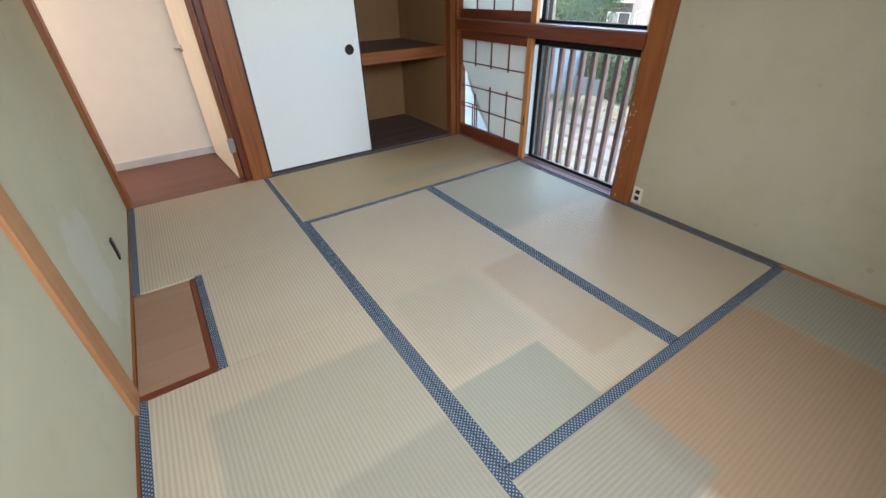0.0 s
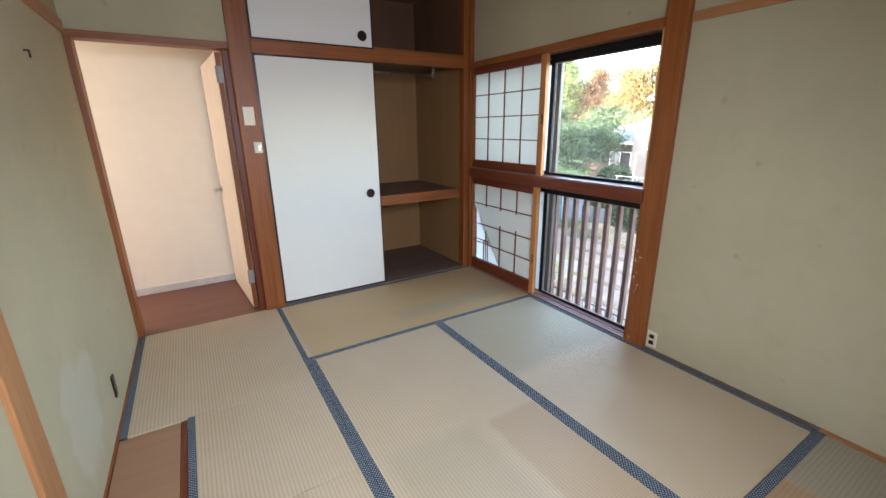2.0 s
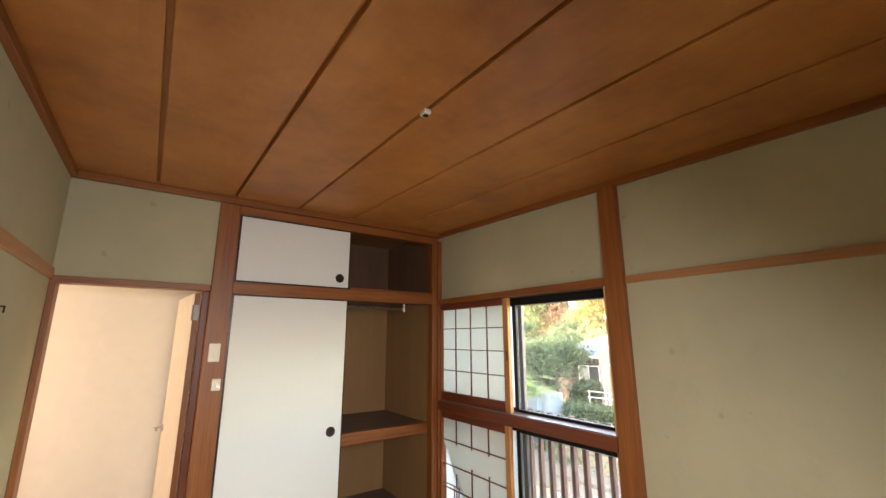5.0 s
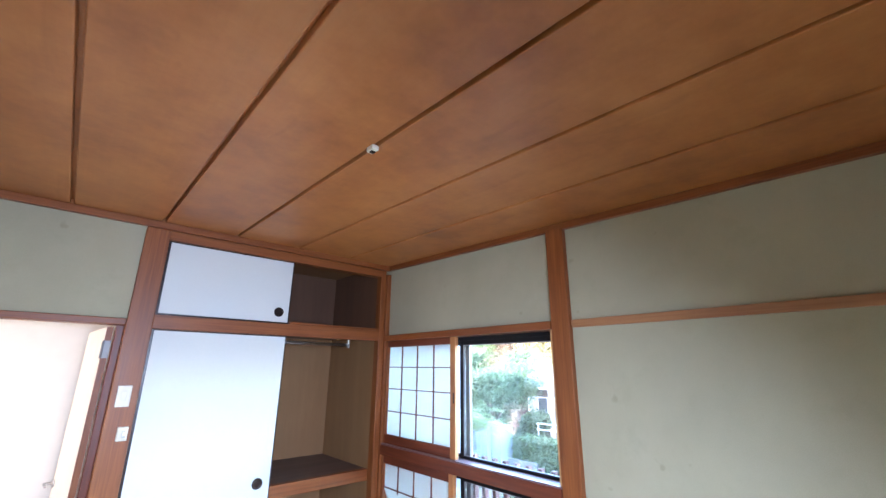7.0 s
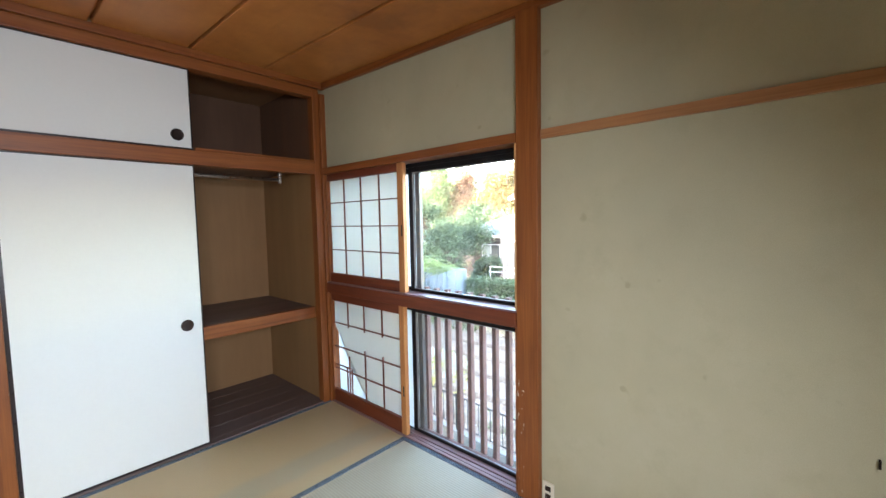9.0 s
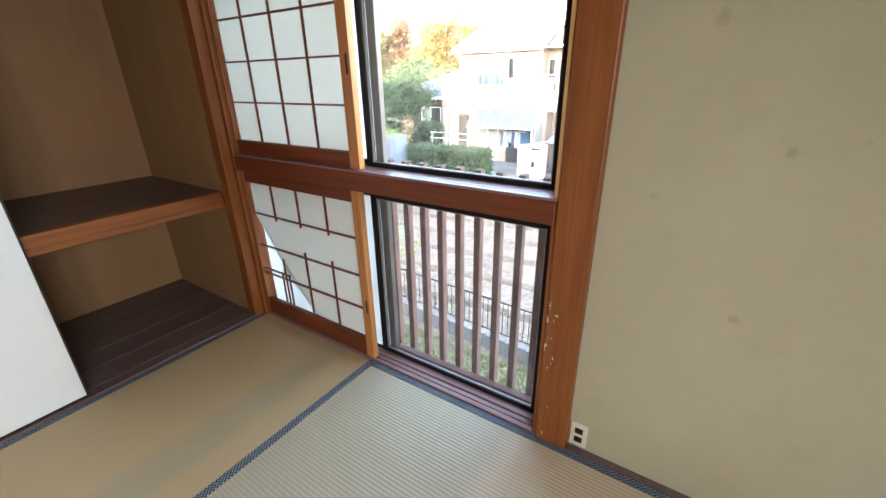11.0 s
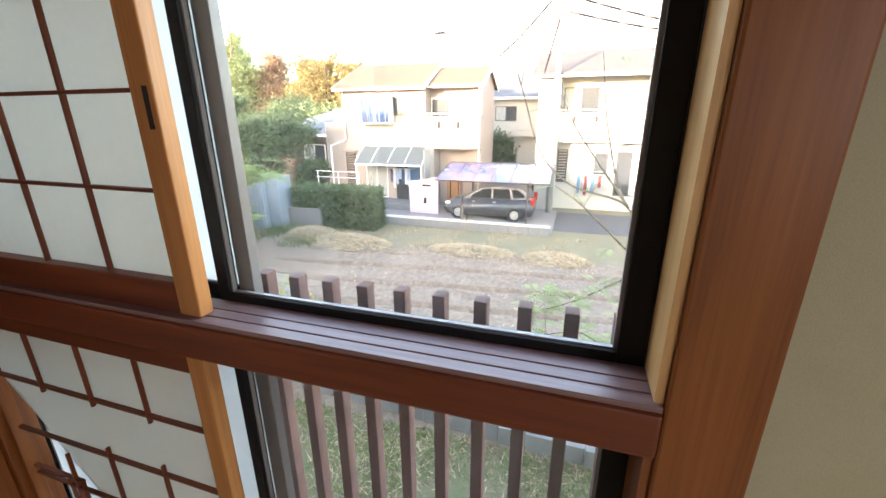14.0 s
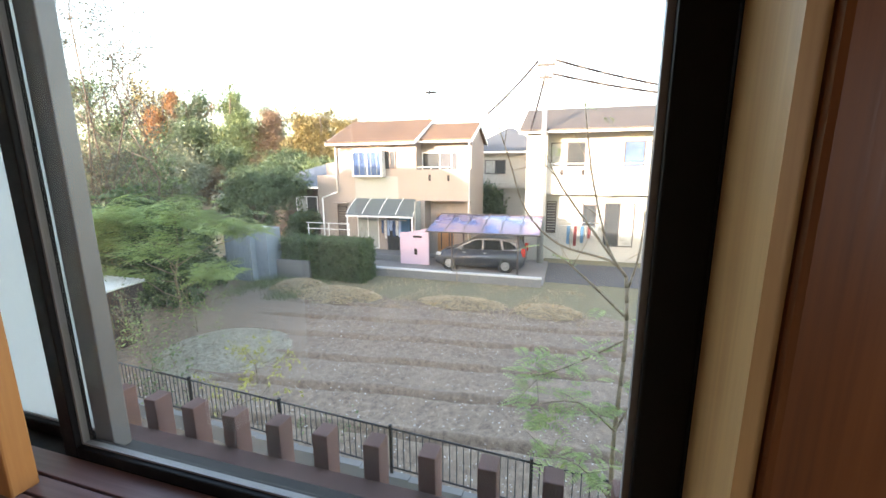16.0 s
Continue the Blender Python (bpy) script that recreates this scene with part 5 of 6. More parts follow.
def car():
    c = thing("parked_car", 21.1, 2.15, G + 0.05, "dark grey compact hatchback parked under the carport", "car")
    z0 = G + 0.05
    x0, x1 = 20.35, 22.0
    lower = [(4.22, 0.28), (4.27, 0.5), (4.2, 0.72), (3.75, 0.9), (3.2, 1.0), (0.35, 1.04), (0.12, 0.98), (0.05, 0.6), (0.1, 0.3), (0.5, 0.2), (3.8, 0.2)]
    bm = prism(bmesh.new(), [(y, z0 + z) for y, z in lower], "x", x0, x1)
    bmesh.ops.bevel(bm, geom=[e for e in bm.edges], offset=0.06, segments=2, affect="EDGES")
    for fc in bm.faces:
        fc.smooth = True
    body = part("body", bm, car_paint, c, "dark grey metallic paint")
    # cabin, narrowing to the roof
    bm = bmesh.new()
    outline = [(3.35, 0.98), (2.45, 1.48), (1.6, 1.56), (0.75, 1.52), (0.4, 1.38), (0.14, 1.0)]

    def ring(shrink, x_in):
        return [(x0 + 0.05 + x_in * (z - 0.98) / 0.58, y, z0 + z) for y, z in outline], [(x1 - 0.05 - x_in * (z - 0.98) / 0.58, y, z0 + z) for y, z in outline]
    a, b_ = ring(0, 0.16)
    va, vb = [bm.verts.new(p) for p in a], [bm.verts.new(p) for p in b_]
    bm.faces.new(va)
    bm.faces.new(vb)
    for i in range(len(va)):
        j = (i + 1) % len(va)
        bm.faces.new((va[i], va[j], vb[j], vb[i]))
    bmesh.ops.recalc_face_normals(bm, faces=bm.faces[:])
    bmesh.ops.bevel(bm, geom=bm.edges[:], offset=0.035, segments=2, affect="EDGES")
    part("cabin", bm, car_paint, c)
    for name, pts in (("side_window", [(3.1, 1.03), (2.4, 1.42), (2.0, 1.46), (2.0, 1.03)]), ("side_window", [(1.92, 1.03), (1.92, 1.46), (1.2, 1.47), (1.05, 1.03)]), ("side_window", [(0.97, 1.06), (1.1, 1.46), (0.8, 1.43), (0.5, 1.25), (0.45, 1.12)])):
        bm = bmesh.new()
        v1 = [bm.verts.new((x0 + 0.042 + 0.16 * (z - 0.98) / 0.58, y, z0 + z)) for y, z in pts]
        v2 = [bm.verts.new((x0 + 0.06 + 0.16 * (z - 0.98) / 0.58, y, z0 + z)) for y, z in pts]
        bm.faces.new(v1)
        bm.faces.new(v2)
        for i in range(len(pts)):
            j = (i + 1) % len(pts)
            bm.faces.new((v1[i], v1[j], v2[j], v2[i]))
        bmesh.ops.recalc_face_normals(bm, faces=bm.faces[:])
        part(name, bm, car_glass, c, "dark side glass")
    for y in (3.55, 0.9):
        for x, s in ((x0 - 0.005, 1), (x1 + 0.005, -1)):
            w = part("wheel", rod(bmesh.new(), (x, y, G + 0.36), (x + 0.2 * s, y, G + 0.36), 0.31, sides=24), tyre_rubber, c)
            part("rim", rod(bmesh.new(), (x - 0.012 * s, y, G + 0.36), (x + 0.05 * s, y, G + 0.36), 0.2, sides=20), steel, w, "alloy rim")
            for k in range(5):
                ang = 2 * math.pi * k / 5
                bm = rod(bmesh.new(), (x - 0.018 * s, y, G + 0.36), (x - 0.018 * s, y + 0.19 * math.cos(ang), G + 0.36 + 0.19 * math.sin(ang)), 0.03, 0.022, 6)
                part("spoke", bm, steel, w)
            part("wheel_arch", rod(bmesh.new(), (x + 0.012 * s, y, G + 0.38), (x + 0.03 * s, y, G + 0.38), 0.37, sides=24), lacquer, c)
    part("tail_lamp", B((x0 + 0.02, x0 + 0.16, 0.02, 0.2, z0 + 0.78, z0 + 1.16), bevel=0.03), red_lamp, c, "red tail lamp")
    part("tail_lamp", B((x1 - 0.16, x1 - 0.02, 0.02, 0.2, z0 + 0.78, z0 + 1.16), bevel=0.03), red_lamp, c, "red tail lamp")
    part("headlight", B((x0 - 0.004, x0 + 0.2, 3.95, 4.2, z0 + 0.66, z0 + 0.8), bevel=0.03), white_trim, c, "clear headlight")
    part("mirror", B((x0 - 0.14, x0 + 0.06, 2.85, 3.0, z0 + 1.0, z0 + 1.13), bevel=0.03), car_paint, c)
    for y in (1.75, 2.75):
        part("door_handle", B((x0 - 0.03, x0 + 0.01, y, y + 0.16, z0 + 0.86, z0 + 0.89), bevel=0.008), steel, c)
    part("door_gap", B((x0 - 0.004, x0 + 0.01, 1.96, 1.97, z0 + 0.3, z0 + 1.0)), lacquer, c)
    return c


car()


def carport():
    c = thing("carport", 21, 1.9, G, "carport with a curved tinted polycarbonate roof", "carport")
    prof = [(19.75, -1.45), (20.1, -1.34), (20.7, -1.19), (21.4, -1.05), (22.2, -0.93)]
    n_ = 6
    for k in range(n_):
        y0, y1 = -0.6 + 5.05 * k / n_, -0.6 + 5.05 * (k + 1) / n_
        part("roof_sheet", prism(bmesh.new(), prof + [(x, z - 0.012) for x, z in reversed(prof)], "y", y0 + 0.02, y1 - 0.02), poly_blue, c, "violet-blue translucent sheet")
    for k in range(n_ + 1):
        y = -0.6 + 5.05 * k / n_
        part("rafter", prism(bmesh.new(), [(x, z + 0.02) for x, z in prof] + [(x, z - 0.05) for x, z in reversed(prof)], "y", y - 0.02, y + 0.02), bronze_alu, c)
    part("front_gutter", B((19.68, 19.78, -0.65, 4.5, -1.5, -1.44), bevel=0.01), bronze_alu, c)
    part("back_beam", B((22.15, 22.25, -0.65, 4.5, -0.99, -0.88), bevel=0.01), bronze_alu, c)
    for x, z in ((19.95, -1.4), (22.2, -0.95)):
        for y in (0.3, 3.3):
            part("post", B((x - 0.05, x + 0.05, y - 0.04, y + 0.04, G, z), bevel=0.01), bronze_alu, c)
    return c


carport()
pw = thing("pink_gate_wall", 21, 5.5, G, "low pink curved gate wall with a nameplate", "garden wall")
part("panel", prism(bmesh.new(), [(6.25, G), (6.25, -1.78), (5.9, -1.75), (5.4, -1.66), (5.0, -1.57), (4.75, -1.5), (4.75, G)], "x", 20.9, 21.06), pink_panel, pw)
part("letter_slot", B((20.88, 20.9, 5.1, 5.55, -2.0, -1.9)), lacquer, pw, "dark letter slot")
part("nameplate", B((20.88, 20.9, 5.35, 5.5, -2.85, -2.55)), darkmetal, pw)
kw = tagged(new("kerb_wall"), "low grey block wall with a white coping", "wall", kind="structure")
for k in range(18):
    part("block", B((18.55, 18.7, -0.8 + 0.42 * k, -0.8 + 0.42 * k + 0.41, G, -3.06), bevel=0.008), concrete, kw)
part("coping", B((18.52, 18.73, -0.82, 6.78, -3.06, -2.99), bevel=0.01), plain("worn_white_coping", (0.5, 0.49, 0.47), 0.8), kw, "white coping")


def laundry(name, x, y0, y1, z, cols, label, seed):
    rg = np.random.default_rng(seed)
    t = thing(name, x, (y0 + y1) / 2, z, label, "laundry")
    part("hanging_pole", rod(bmesh.new(), (x, y0 - 0.3, z), (x, y1 + 0.3, z), 0.018), steel, t)
    n_ = max(3, int((y1 - y0) / 0.16))
    for k in range(n_):
        y = y0 + (y1 - y0) * k / n_
        hgt = rg.uniform(0.5, 1.0)
        bm = bmesh.new()
        rows_ = [(0.0, 0.0), (0.03, 0.3), (-0.02, 0.65), (0.02, 1.0)]
        front = [[bm.verts.new((x + dx + 0.02 * math.sin(9 * u + k), y + u * 0.15, z - 0.02 - q * hgt)) for u in (0, 0.33, 0.66, 1)] for dx, q in rows_]
        for p, q in zip(front, front[1:]):
            for i in range(3):
                bm.faces.new((p[i], p[i + 1], q[i + 1], q[i]))
        bmesh.ops.solidify(bm, geom=bm.faces[:], thickness=0.012)
        part("garment", bm, cols[k % len(cols)], t)
    return t


laundry("hung_laundry", 21.9, 6.6, 7.75, -1.3, [sky_cloth, white_trim, curtain, sky_cloth], "blue and white washing on a pole", 21)
laundry("hung_laundry", 23.2, -3.0, -1.7, -1.45, [lace, plain("faded_red_cloth", (0.25, 0.07, 0.07), 0.9), lace, teal], "white and red washing on a pole", 22)

# ---- utility pole ----
up = thing("utility_pole", 22.9, -0.48, G, "tall grey concrete utility pole with wires", "utility pole")
part("mast", rod(bmesh.new(), (22.9, -0.48, G), (22.9, -0.42, 6.75), 0.16, 0.1, 14), plain("pole_concrete", (0.27, 0.27, 0.265), 0.8), up)
for z, w in ((5.95, 0.42), (5.4, 0.33)):
    part("crossarm", B((22.78, 22.9, -0.42 - w, -0.42 + w, z, z + 0.1), bevel=0.01), lacquer, up)
    for s in (-1, 1):
        part("insulator", rod(bmesh.new(), (22.84, -0.42 + s * w * 0.9, z + 0.08), (22.84, -0.42 + s * w * 0.9, z + 0.24), 0.04, 0.03), white_trim, up)


def wire(a, b, sag):
    bm = bmesh.new()
    pts = [Vector(a).lerp(Vector(b), i / 12) - Vector((0, 0, sag * 4 * (i / 12) * (1 - i / 12))) for i in range(13)]
    for p, q in zip(pts, pts[1:]):
        rod(bm, p, q, 0.06, sides=5)
    return bm


for a, b_, s in (((22.84, -0.78, 6.2), (27, -13, 4.4), 0.4), ((22.84, -0.7, 5.6), (25.5, -13, 4.2), 0.4), ((22.84, -0.05, 6.2), (22.4, 2.2, 3.9), 0.1), ((22.84, -0.4, 5.6), (22.9, 0.2, 3.1), 0.05)):
    part("wire", wire(a, b_, s), lacquer, up)

# ---- sheds and walls at the field's far corner ----
sd = thing("garden_shed", 16.8, 11.4, G, "pale bluish steel garden shed", "shed")
part("body", B((16.2, 17.2, 11.15, 12.5, G, -1.2), bevel=0.01), shed_metal, sd)
part("side_body", B((16.5, 17.4, 10.55, 11.14, G, -1.16), bevel=0.01), shed_metal, sd)
part("roof", B((16.12, 17.3, 11.08, 12.58, -1.2, -1.12), bevel=0.01), white_trim, sd)
for k in range(5):
    part("door_rib", B((16.185, 16.2, 11.25 + 0.27 * k, 11.27 + 0.27 * k, G + 0.1, -1.3)), shed_metal, sd)
structure("boundary_wall", B((17.0, 17.15, 8.9, 13.5, G, -2.55), bevel=0.01), concrete, "grey concrete boundary wall", "wall")
hut = thing("low_hut", 9.4, 10.9, G, "low brown wooden hut with a pale flat roof edge", "hut")
for k in range(9):
    part("board", B((8.9, 8.95, 9.75 + 0.28 * k, 9.75 + 0.28 * k + 0.27, G, -1.95), bevel=0.004), rustwood, hut)
part("side_wall", B((8.95, 10.3, 9.75, 9.8, G, -1.95)), rustwood, hut)
part("fascia", B((8.74, 8.78, 9.62, 12.4, -1.95, -1.75), bevel=0.004), plain("faded_brown_fascia", (0.2, 0.12, 0.1), 0.8, 0, 0.3), hut, "faded brown eaves board")
part("fascia", B((8.785, 10.4, 9.62, 9.66, -1.95, -1.73), bevel=0.004), rustwood, hut)
bm = bmesh.new()
for k in range(14):
    rod(bm, (8.66, 9.62 + 0.2 * k, -1.72), (10.45, 9.62 + 0.2 * k, -1.66), 0.045, sides=8)
part("roof", bm, white_trim, hut, "pale corrugated sheet")
rb = thing("white_rail", 20.3, 9.8, G, "white metal pipe rail by the house", "railing")
for z in (-1.35, -1.65):
    part("rail", rod(bmesh.new(), (20.3, 8.7, z), (20.3, 11.2, z), 0.022), white_trim, rb)
for y in (8.75, 9.9, 11.1):
    part("post", rod(bmesh.new(), (20.3, y, G), (20.3, y, -1.35), 0.022), white_trim, rb)

# ---- hedge, shrubs, trees ----


def hedge():
    h = thing("clipped_hedge", 17.8, 8.4, G, "dense dark green clipped hedge beside the parking", "hedge")
    rg = np.random.default_rng(31)
    # solid dark box that stands for the shade between the leaves
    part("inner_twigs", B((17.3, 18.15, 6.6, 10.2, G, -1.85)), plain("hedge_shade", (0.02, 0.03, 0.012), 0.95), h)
    k = 15000
    p = rg.uniform(0, 1, (k, 3))
    face = rg.integers(0, 5, k)
    p[face == 0, 0] = 0
    p[face == 1, 2] = 1
    p[face == 2, 1] = 0
    p[face == 3, 1] = 1
    p[face == 4, 0] = 0
    p = p + rg.normal(size=(k, 3)) * np.array([0.05, 0.015, 0.03])
    pts = np.array([17.15, 6.45, G]) + p * np.array([1.15, 3.85, 1.72])
    quads("leaves", pts, 0.09 * rg.uniform(0.7, 1.5, k), hedgemat, h, 0, 0.7, 31)


hedge()


def blobs_of(seed, c, r, k, small=0.5):
    rg = np.random.default_rng(seed)
    out = []
    for _ in range(k):
        d = rg.uniform(-1, 1, 3)
        out.append(((c[0] + d[0] * r[0], c[1] + d[1] * r[1], c[2] + d[2] * r[2]), tuple(np.array(r) * rg.uniform(small * 0.7, small * 1.2))))
    return out


tree("round_evergreen_tree", 20.5, 14.4, blobs_of(41, (20.5, 14.3, -0.2), (1.4, 2.0, 1.5), 7, 0.6), 0.16, 9000, evergreen, "round dense dark green garden tree", 41)
tree("feathery_tree", 12.2, 10.6, [((12, 13.2, -0.3), (1.2, 1.2, 0.5)), ((11.6, 11.6, -0.1), (1.2, 1.1, 0.55)), ((12.2, 10.0, 0.0), (1.1, 1.0, 0.45)), ((12.4, 8.7, -0.3), (0.9, 0.8, 0.35)), ((11.2, 9.6, -0.8), (1.0, 1.2, 0.3)), ((11.0, 12.6, -0.9), (1.0, 1.2, 0.35)), ((12.6, 7.6, -0.4), (0.7, 0.7, 0.2)), ((11.4, 8.2, -1.5), (0.8, 0.8, 0.25)), ((10.6, 10.8, -1.7), (0.8, 0.9, 0.25))], 0.09, 1250, feather, "spreading tree with light green feathery leaves", 42, 0.055, twigs, 0.6, frond=0.62)
for i, (x, y, z, r, mat) in enumerate(((15.5, 13.5, -2.0, 1.5, evergreen), (14.0, 15.5, -1.6, 1.9, evergreen), (17.5, 16.5, -1.0, 2.2, green), (19.0, 12.0, -2.1, 1.2, dullgreen), (23.5, 13.4, -1.8, 1.5, evergreen), (19.0, 20.0, 0.2, 2.8, evergreen), (25.0, 19.5, -0.6, 2.2, green), (16.5, 23.0, 0.5, 3.2, dullgreen), (19.5, 10.9, -2.5, 0.8, yellowweed), (13.6, 12.6, -1.5, 1.7, hedgemat), (13.2, 14.6, -1.2, 1.9, hedgemat), (29.0, 2.3, -1.5, 1.3, evergreen))):
    tree("garden_shrub", x, y, blobs_of(50 + i, (x, y, z - 0.2), (r * 0.7, r * 0.8, (z - G) * 0.6), 5, 0.7), 0.2, 5500, mat, ("dense dark evergreen shrub behind the field", "leafy green shrub behind the field", "dull olive shrub behind the field", "yellowish leafy shrub beside the rail", "dense shaded dark green shrub behind the field")[(evergreen, green, dullgreen, yellowweed, hedgemat).index(mat)], 50 + i, 0.08, None, 0, "shrubs behind the field")
# wood on the far side
FAR = ((66, 42, 15, 5.0, dullgreen), (58, 44, 13.0, 4.5, evergreen), (51.5, 46, 13.0, 3.2, gold), (48.8, 45, 11.5, 2.2, orange), (44.5, 44, 11.0, 3.2, evergreen), (39.0, 46, 11.3, 3.4, green), (35.5, 48, 8.5, 3.0, rusty), (31.0, 47, 8.2, 3.4, gold), (26.5, 46, 8.3, 3.6, gold), (22.5, 47, 7.0, 2.8, gold), (17.0, 55, 6.0, 3.0, green), (9.0, 52, 6.0, 2.5, green), (74, 44, 14, 5.0, dullgreen), (84, 46, 15, 6, evergreen), (3, 56, 4.5, 3, green), (62, 55, 12.5, 5, dullgreen), (55, 56, 12, 4.5, rusty), (47, 56, 11.5, 4.5, dullgreen), (42, 57, 10.5, 4.5, dullgreen), (37, 58, 9.0, 4.5, green), (32, 58, 8.6, 4.5, dullgreen), (28, 57, 8.4, 4, rusty), (24, 56, 7.6, 4, gold))
for i, (y, x, top, r, mat) in enumerate(FAR):
    names = {id(dullgreen): "dull olive", id(evergreen): "dark evergreen", id(gold): "golden autumn", id(orange): "bright orange autumn", id(green): "green", id(rusty): "rusty half-bare"}
    hgt = top - G
    bl = []
    rg = np.random.default_rng(70 + i)
    for k in range(9):
        zz = G + hgt * (0.18 + 0.74 * k / 8)
        ww = r * (1.05 if k < 6 else 0.6) * rg.uniform(0.65, 0.95)
        bl.append(((x + rg.normal() * r * 0.35, y + rg.normal() * r * 0.35, zz), (ww, ww, hgt * 0.11)))
    tree("woodland_tree", x, y, bl, 0.28, 19000, mat, names[id(mat)] + " tree in the wood behind the houses", 70 + i, 0.3, None, 0, "trees of the wood")
for i, (x, y, top, r, mat) in enumerate(((34, 33, 2.2, 4.0, rusty), (32, 42, 3.5, 4.5, dullgreen), (28, 31, 1.0, 3.0, dullgreen), (38, 27, 2.0, 3.5, evergreen), (30, 24, 0.6, 2.6, green), (24, 28, 1.5, 3.0, dullgreen), (22, 36, 3.0, 4.0, rusty), (40, 20, 2.0, 3.0, green), (31, 36, 4.5, 5.0, dullgreen), (33, 46, 6.0, 5.5, dullgreen), (36, 56, 8.0, 6.0, rusty), (27, 30, 2.5, 4.0, dullgreen), (30, 52, 7.0, 5.0, dullgreen), (39, 30, 4.0, 4.5, evergreen))):
    tree("woodland_shrub", x, y, blobs_of(110 + i, (x, y, (top + G) / 2), (r * 0.7, r * 0.8, (top - G) * 0.38), 6, 0.6), 0.3, 12000, mat, "tangled undergrowth bush below the wood", 110 + i, 0.12, None, 0, "undergrowth of the wood")


def sparse_tree(name, root, tips, r, leafs, leaf, material, wood_mat, label, seed, twig=6, reach=0.6):
    """A nearly bare tree: forking stems with few leaves near the ends."""
    rg = np.random.default_rng(seed)
    t = thing(name, *root, label, "tree")
    bm = bmesh.new()
    ends = []
    fork = Vector(root) + Vector((0.0, 0.0, 0.5))
    limb(bm, root, fork, r, r * 0.85, rg, 2, 0.03)
    for tip in tips:
        pts = limb(bm, fork, tip, r * 0.6, r * 0.12, rg, 6, 0.12)
        for _ in range(twig):
            i = rg.integers(2, len(pts))
            a = pts[i - 1].lerp(pts[i], rg.random())
            d = (Vector(tip) - fork).normalized() * 0.5 + Vector(rg.normal(size=3)) * 0.6
            e = a + d * reach * rg.uniform(0.4, 1.1)
            sub = limb(bm, a, e, r * 0.16, r * 0.05, rg, 3, 0.15)
            ends += sub[1:]
            for _ in range(2):
                e2 = e + Vector(rg.normal(size=3)) * reach * 0.4
                limb(bm, sub[1], e2, r * 0.07, r * 0.035, rg, 2, 0.1)
                ends.append(e2)
    part("branches", bm, wood_mat, t)
    ends = np.array([tuple(e) for e in ends])
    pick = rg.integers(0, len(ends), leafs)
    pts = ends[pick] + rg.normal(size=(leafs, 3)) * reach * 0.09
    quads("leaves", pts, leaf * rg.uniform(0.6, 1.4, leafs), material, t, 0.3, 0.45, seed)
    return t


def arching_sapling():
    """A thin leaning stem that throws long bare arching shoots, with feathered leaves low down."""
    t = thing("young_sapling", 6.3, -2.18, G, "thin young tree with bare arching shoots and few light green leaves", "tree")
    rg = np.random.default_rng(91)
    stem = [(6.3, -2.15, G), (6.3, -2.18, -2.0), (6.28, -2.17, -1.2), (6.3, -2.2, -0.23), (6.3, -2.16, 0.38)]
    shoots = [
        [stem[4], (6.3, -2.0, 0.53), (6.25, -1.54, 0.67), (6.2, -1.23, 0.99), (6.2, -1.06, 1.47), (6.15, -0.92, 1.88)],
        [stem[4], (6.35, -1.99, 0.64), (6.4, -1.83, 1.21), (6.45, -1.76, 1.61), (6.5, -1.71, 1.97)],
        [stem[4], (6.3, -1.81, 0.84), (6.25, -1.54, 1.21), (6.2, -1.4, 1.48)],
        [stem[3], (6.2, -1.68, -0.54), (6.15, -1.29, -0.69)],
        [(6.3, -2.17, 0.0), (6.25, -1.68, 0.46), (6.2, -1.4, 0.66)],
        [(6.3, -2.17, 0.21), (6.35, -2.26, 0.6), (6.4, -2.28, 0.98)],
        [stem[2], (6.2, -1.8, -0.9), (6.1, -1.35, -0.95)],
        [stem[1], (6.2, -1.85, -1.6), (6.15, -1.5, -1.5)],
        [stem[2], (6.4, -2.4, -0.7), (6.45, -2.5, -0.1)],
    ]

    def curved(bm, pts, r0, r1):
        fine = []
        for i in range(len(pts) - 1):
            p = [Vector(pts[max(0, min(len(pts) - 1, k))]) for k in (i - 1, i, i + 1, i + 2)]
            for u in (0, 0.25, 0.5, 0.75):
                fine.append(0.5 * (2 * p[1] + (p[2] - p[0]) * u + (2 * p[0] - 5 * p[1] + 4 * p[2] - p[3]) * u * u + (3 * p[1] - p[0] - 3 * p[2] + p[3]) * u ** 3))
        fine.append(Vector(pts[-1]))
        k = len(fine) - 1
        for i in range(k):
            rod(bm, fine[i], fine[i + 1], r0 + (r1 - r0) * i / k, r0 + (r1 - r0) * (i + 1) / k, 6)
        return fine

    part("stem", curved(bm := bmesh.new(), stem, 0.028, 0.017) and bm, twigs, t)
    heads = []
    for i, pts in enumerate(shoots):
        bm = bmesh.new()
        fine = curved(bm, pts, 0.013, 0.005)
        for _ in range(4):
            a = fine[rg.integers(2, len(fine))]
            e = a + Vector(rg.normal(size=3)) * 0.16 + Vector((0, 0.05, 0.12))
            rod(bm, a, e, 0.004, 0.002, 5)
            if i in (3, 6, 7, 8):
                heads.append(e)
        part("shoot", bm, twigs, t)
        heads += fine[2:] * 2 if i in (3, 6, 7, 8) else fine[-1:]
    heads = np.array([tuple(h) for h in heads])
    heads = np.concatenate([heads, heads + rg.normal(size=heads.shape) * 0.1])
    fronds("leaves", heads, feather, t, 91, 0.24, 8)


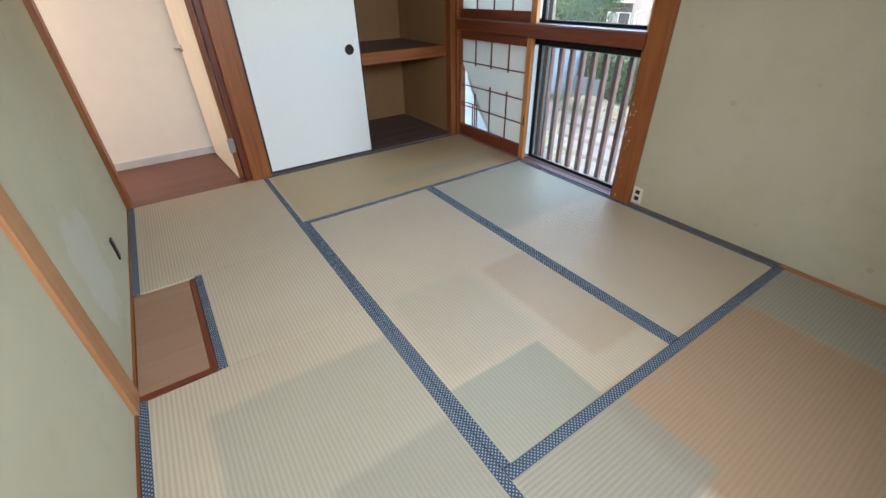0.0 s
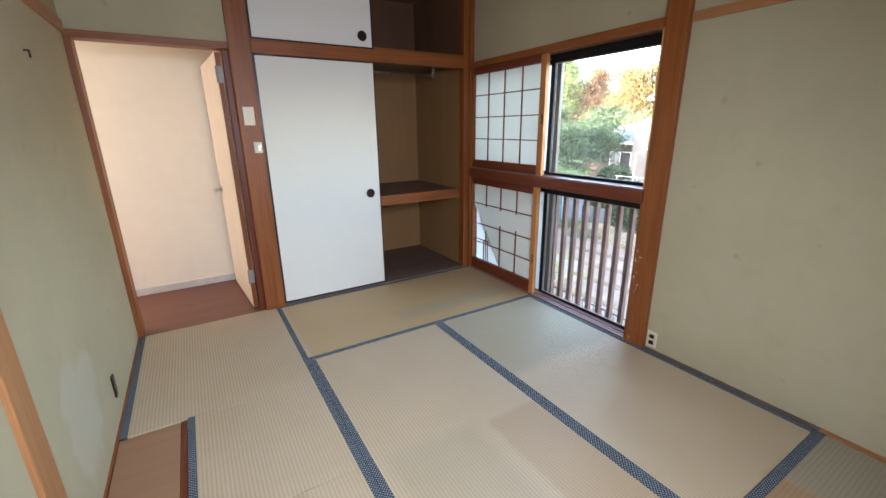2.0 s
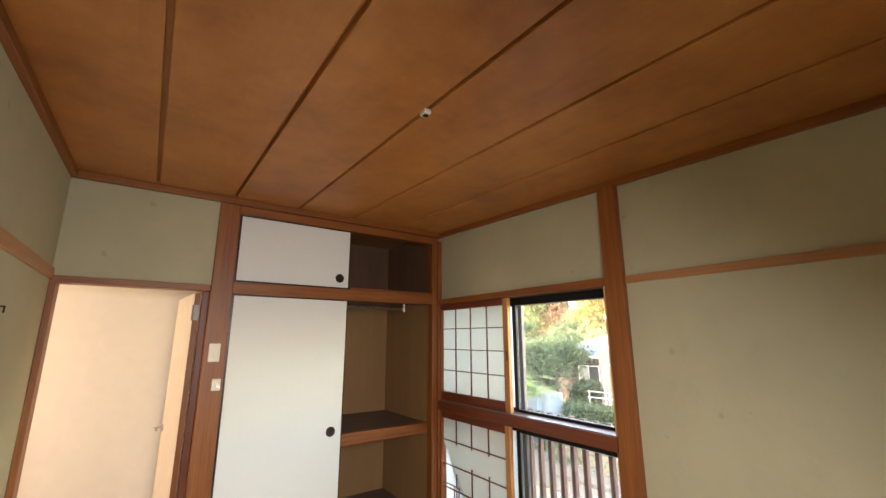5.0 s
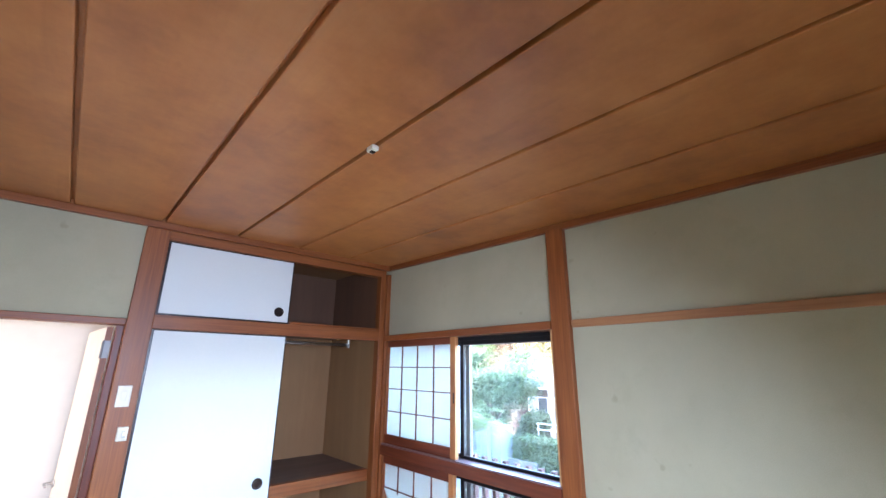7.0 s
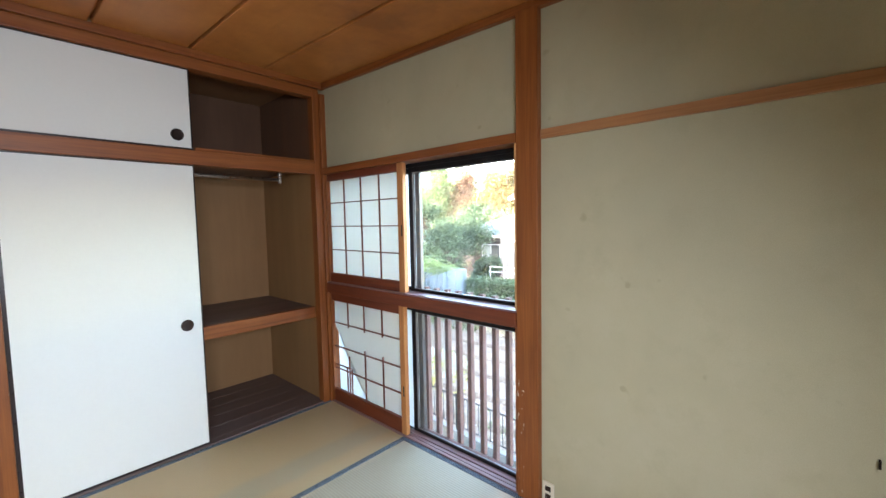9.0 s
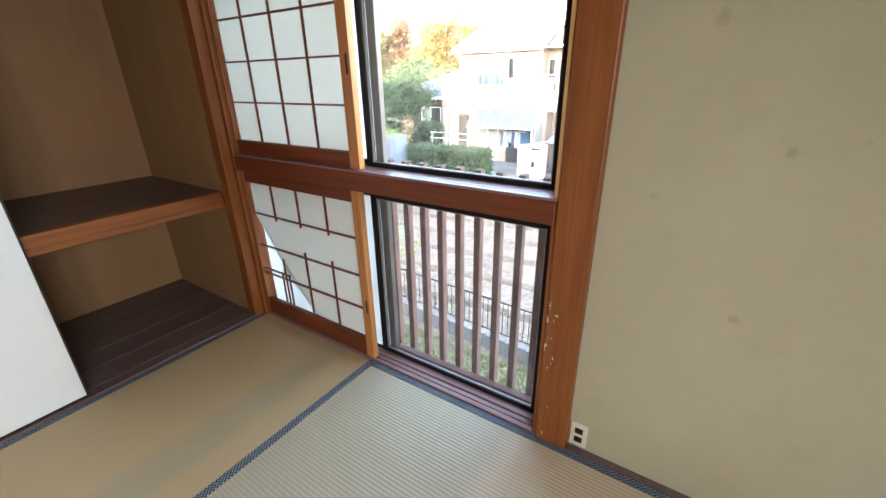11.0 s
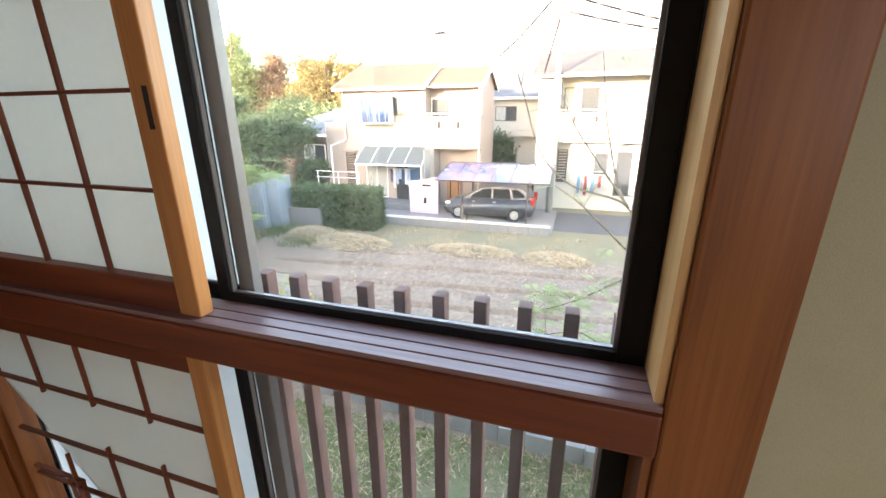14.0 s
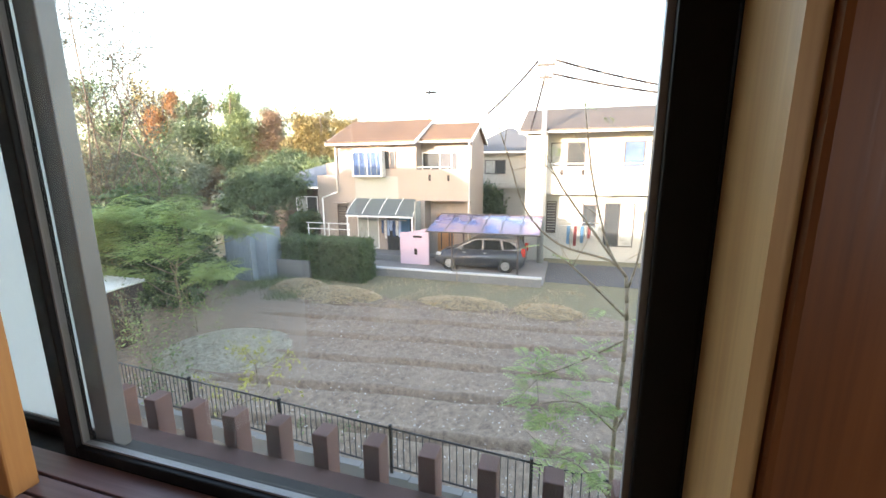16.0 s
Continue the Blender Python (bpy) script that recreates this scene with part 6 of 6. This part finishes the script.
arching_sapling()
darkleaf = leafmat("dark_sparse_leaves", (0.03, 0.03, 0.02), (0.09, 0.085, 0.055), 0.15)
sparse_tree("bare_tree", (15, 16.6, G), [(14, 17.3, 8.2), (14, 15.2, 7.6), (13.6, 13.0, 6.6), (14.4, 14.2, 5.2), (14, 18.5, 6.6), (13.8, 17.6, 4.8), (14.2, 12.4, 5.7), (14, 16, 9.5)], 0.08, 11000, 0.1, darkleaf, bark, "tall nearly bare tree with sparse small leaves", 92, 18, 1.7)
sparse_tree("yellow_weed", (9.2, 4.9, G), [(9.2, 4.6, -2.5), (9.1, 5.3, -2.6), (9.3, 4.2, -2.7), (9.0, 5.0, -2.4)], 0.02, 320, 0.07, yellowweed, twigs, "yellow-green leafy weed at the field's edge", 93, 5, 0.35)
sparse_tree("yellow_weed", (7.7, 4.0, G), [(7.7, 3.8, -2.3), (7.6, 4.4, -2.4), (7.8, 3.3, -2.5)], 0.02, 260, 0.07, yellowweed, twigs, "yellow-green leafy weed by the fence", 94, 5, 0.35)
sparse_tree("bare_bush", (18.2, 2.6, G), [(18.1, 2.0, -1.9), (18.1, 3.1, -1.8), (18.2, 2.6, -1.6), (18.1, 3.4, -2.3), (18.1, 1.7, -2.4)], 0.02, 60, 0.06, straw, twigs, "leafless twiggy bush before the car", 95, 5, 0.5)
sparse_tree("dry_bush", (8.6, 7.2, G), [(8.4, 6.6, -2.2), (8.7, 7.9, -2.0), (8.3, 7.2, -1.7), (9.0, 6.3, -2.5), (8.2, 8.2, -2.4)], 0.022, 420, 0.07, feather, twigs, "tangled dry bush with few green leaves", 96, 8, 0.7)
sparse_tree("dry_bush", (9.2, 8.4, G), [(9.0, 7.8, -2.0), (9.3, 9.0, -1.8), (8.9, 8.5, -1.5), (9.8, 8.0, -2.2), (9.6, 9.4, -2.1)], 0.022, 500, 0.08, green, twigs, "tangled dry bush with few green leaves", 97, 8, 0.8)
sparse_tree("dry_bush", (11.2, 8.8, G), [(11.0, 8.0, -2.2), (11.3, 9.4, -1.9), (10.8, 8.8, -1.8), (11.8, 8.3, -2.3)], 0.022, 420, 0.08, feather, twigs, "tangled dry bush with few green leaves", 98, 8, 0.8)
sparse_tree("fence_weed", (7.5, 5.6, G), [(7.5, 5.2, -2.5), (7.4, 6.0, -2.4), (7.6, 5.7, -2.2)], 0.015, 300, 0.07, green, twigs, "green weed growing by the fence", 99, 6, 0.4)
sparse_tree("fence_weed", (7.5, 2.2, G), [(7.5, 2.0, -2.8), (7.4, 2.6, -2.7), (7.6, 1.7, -2.9)], 0.012, 200, 0.06, green, twigs, "green weed growing by the fence", 100, 6, 0.3)
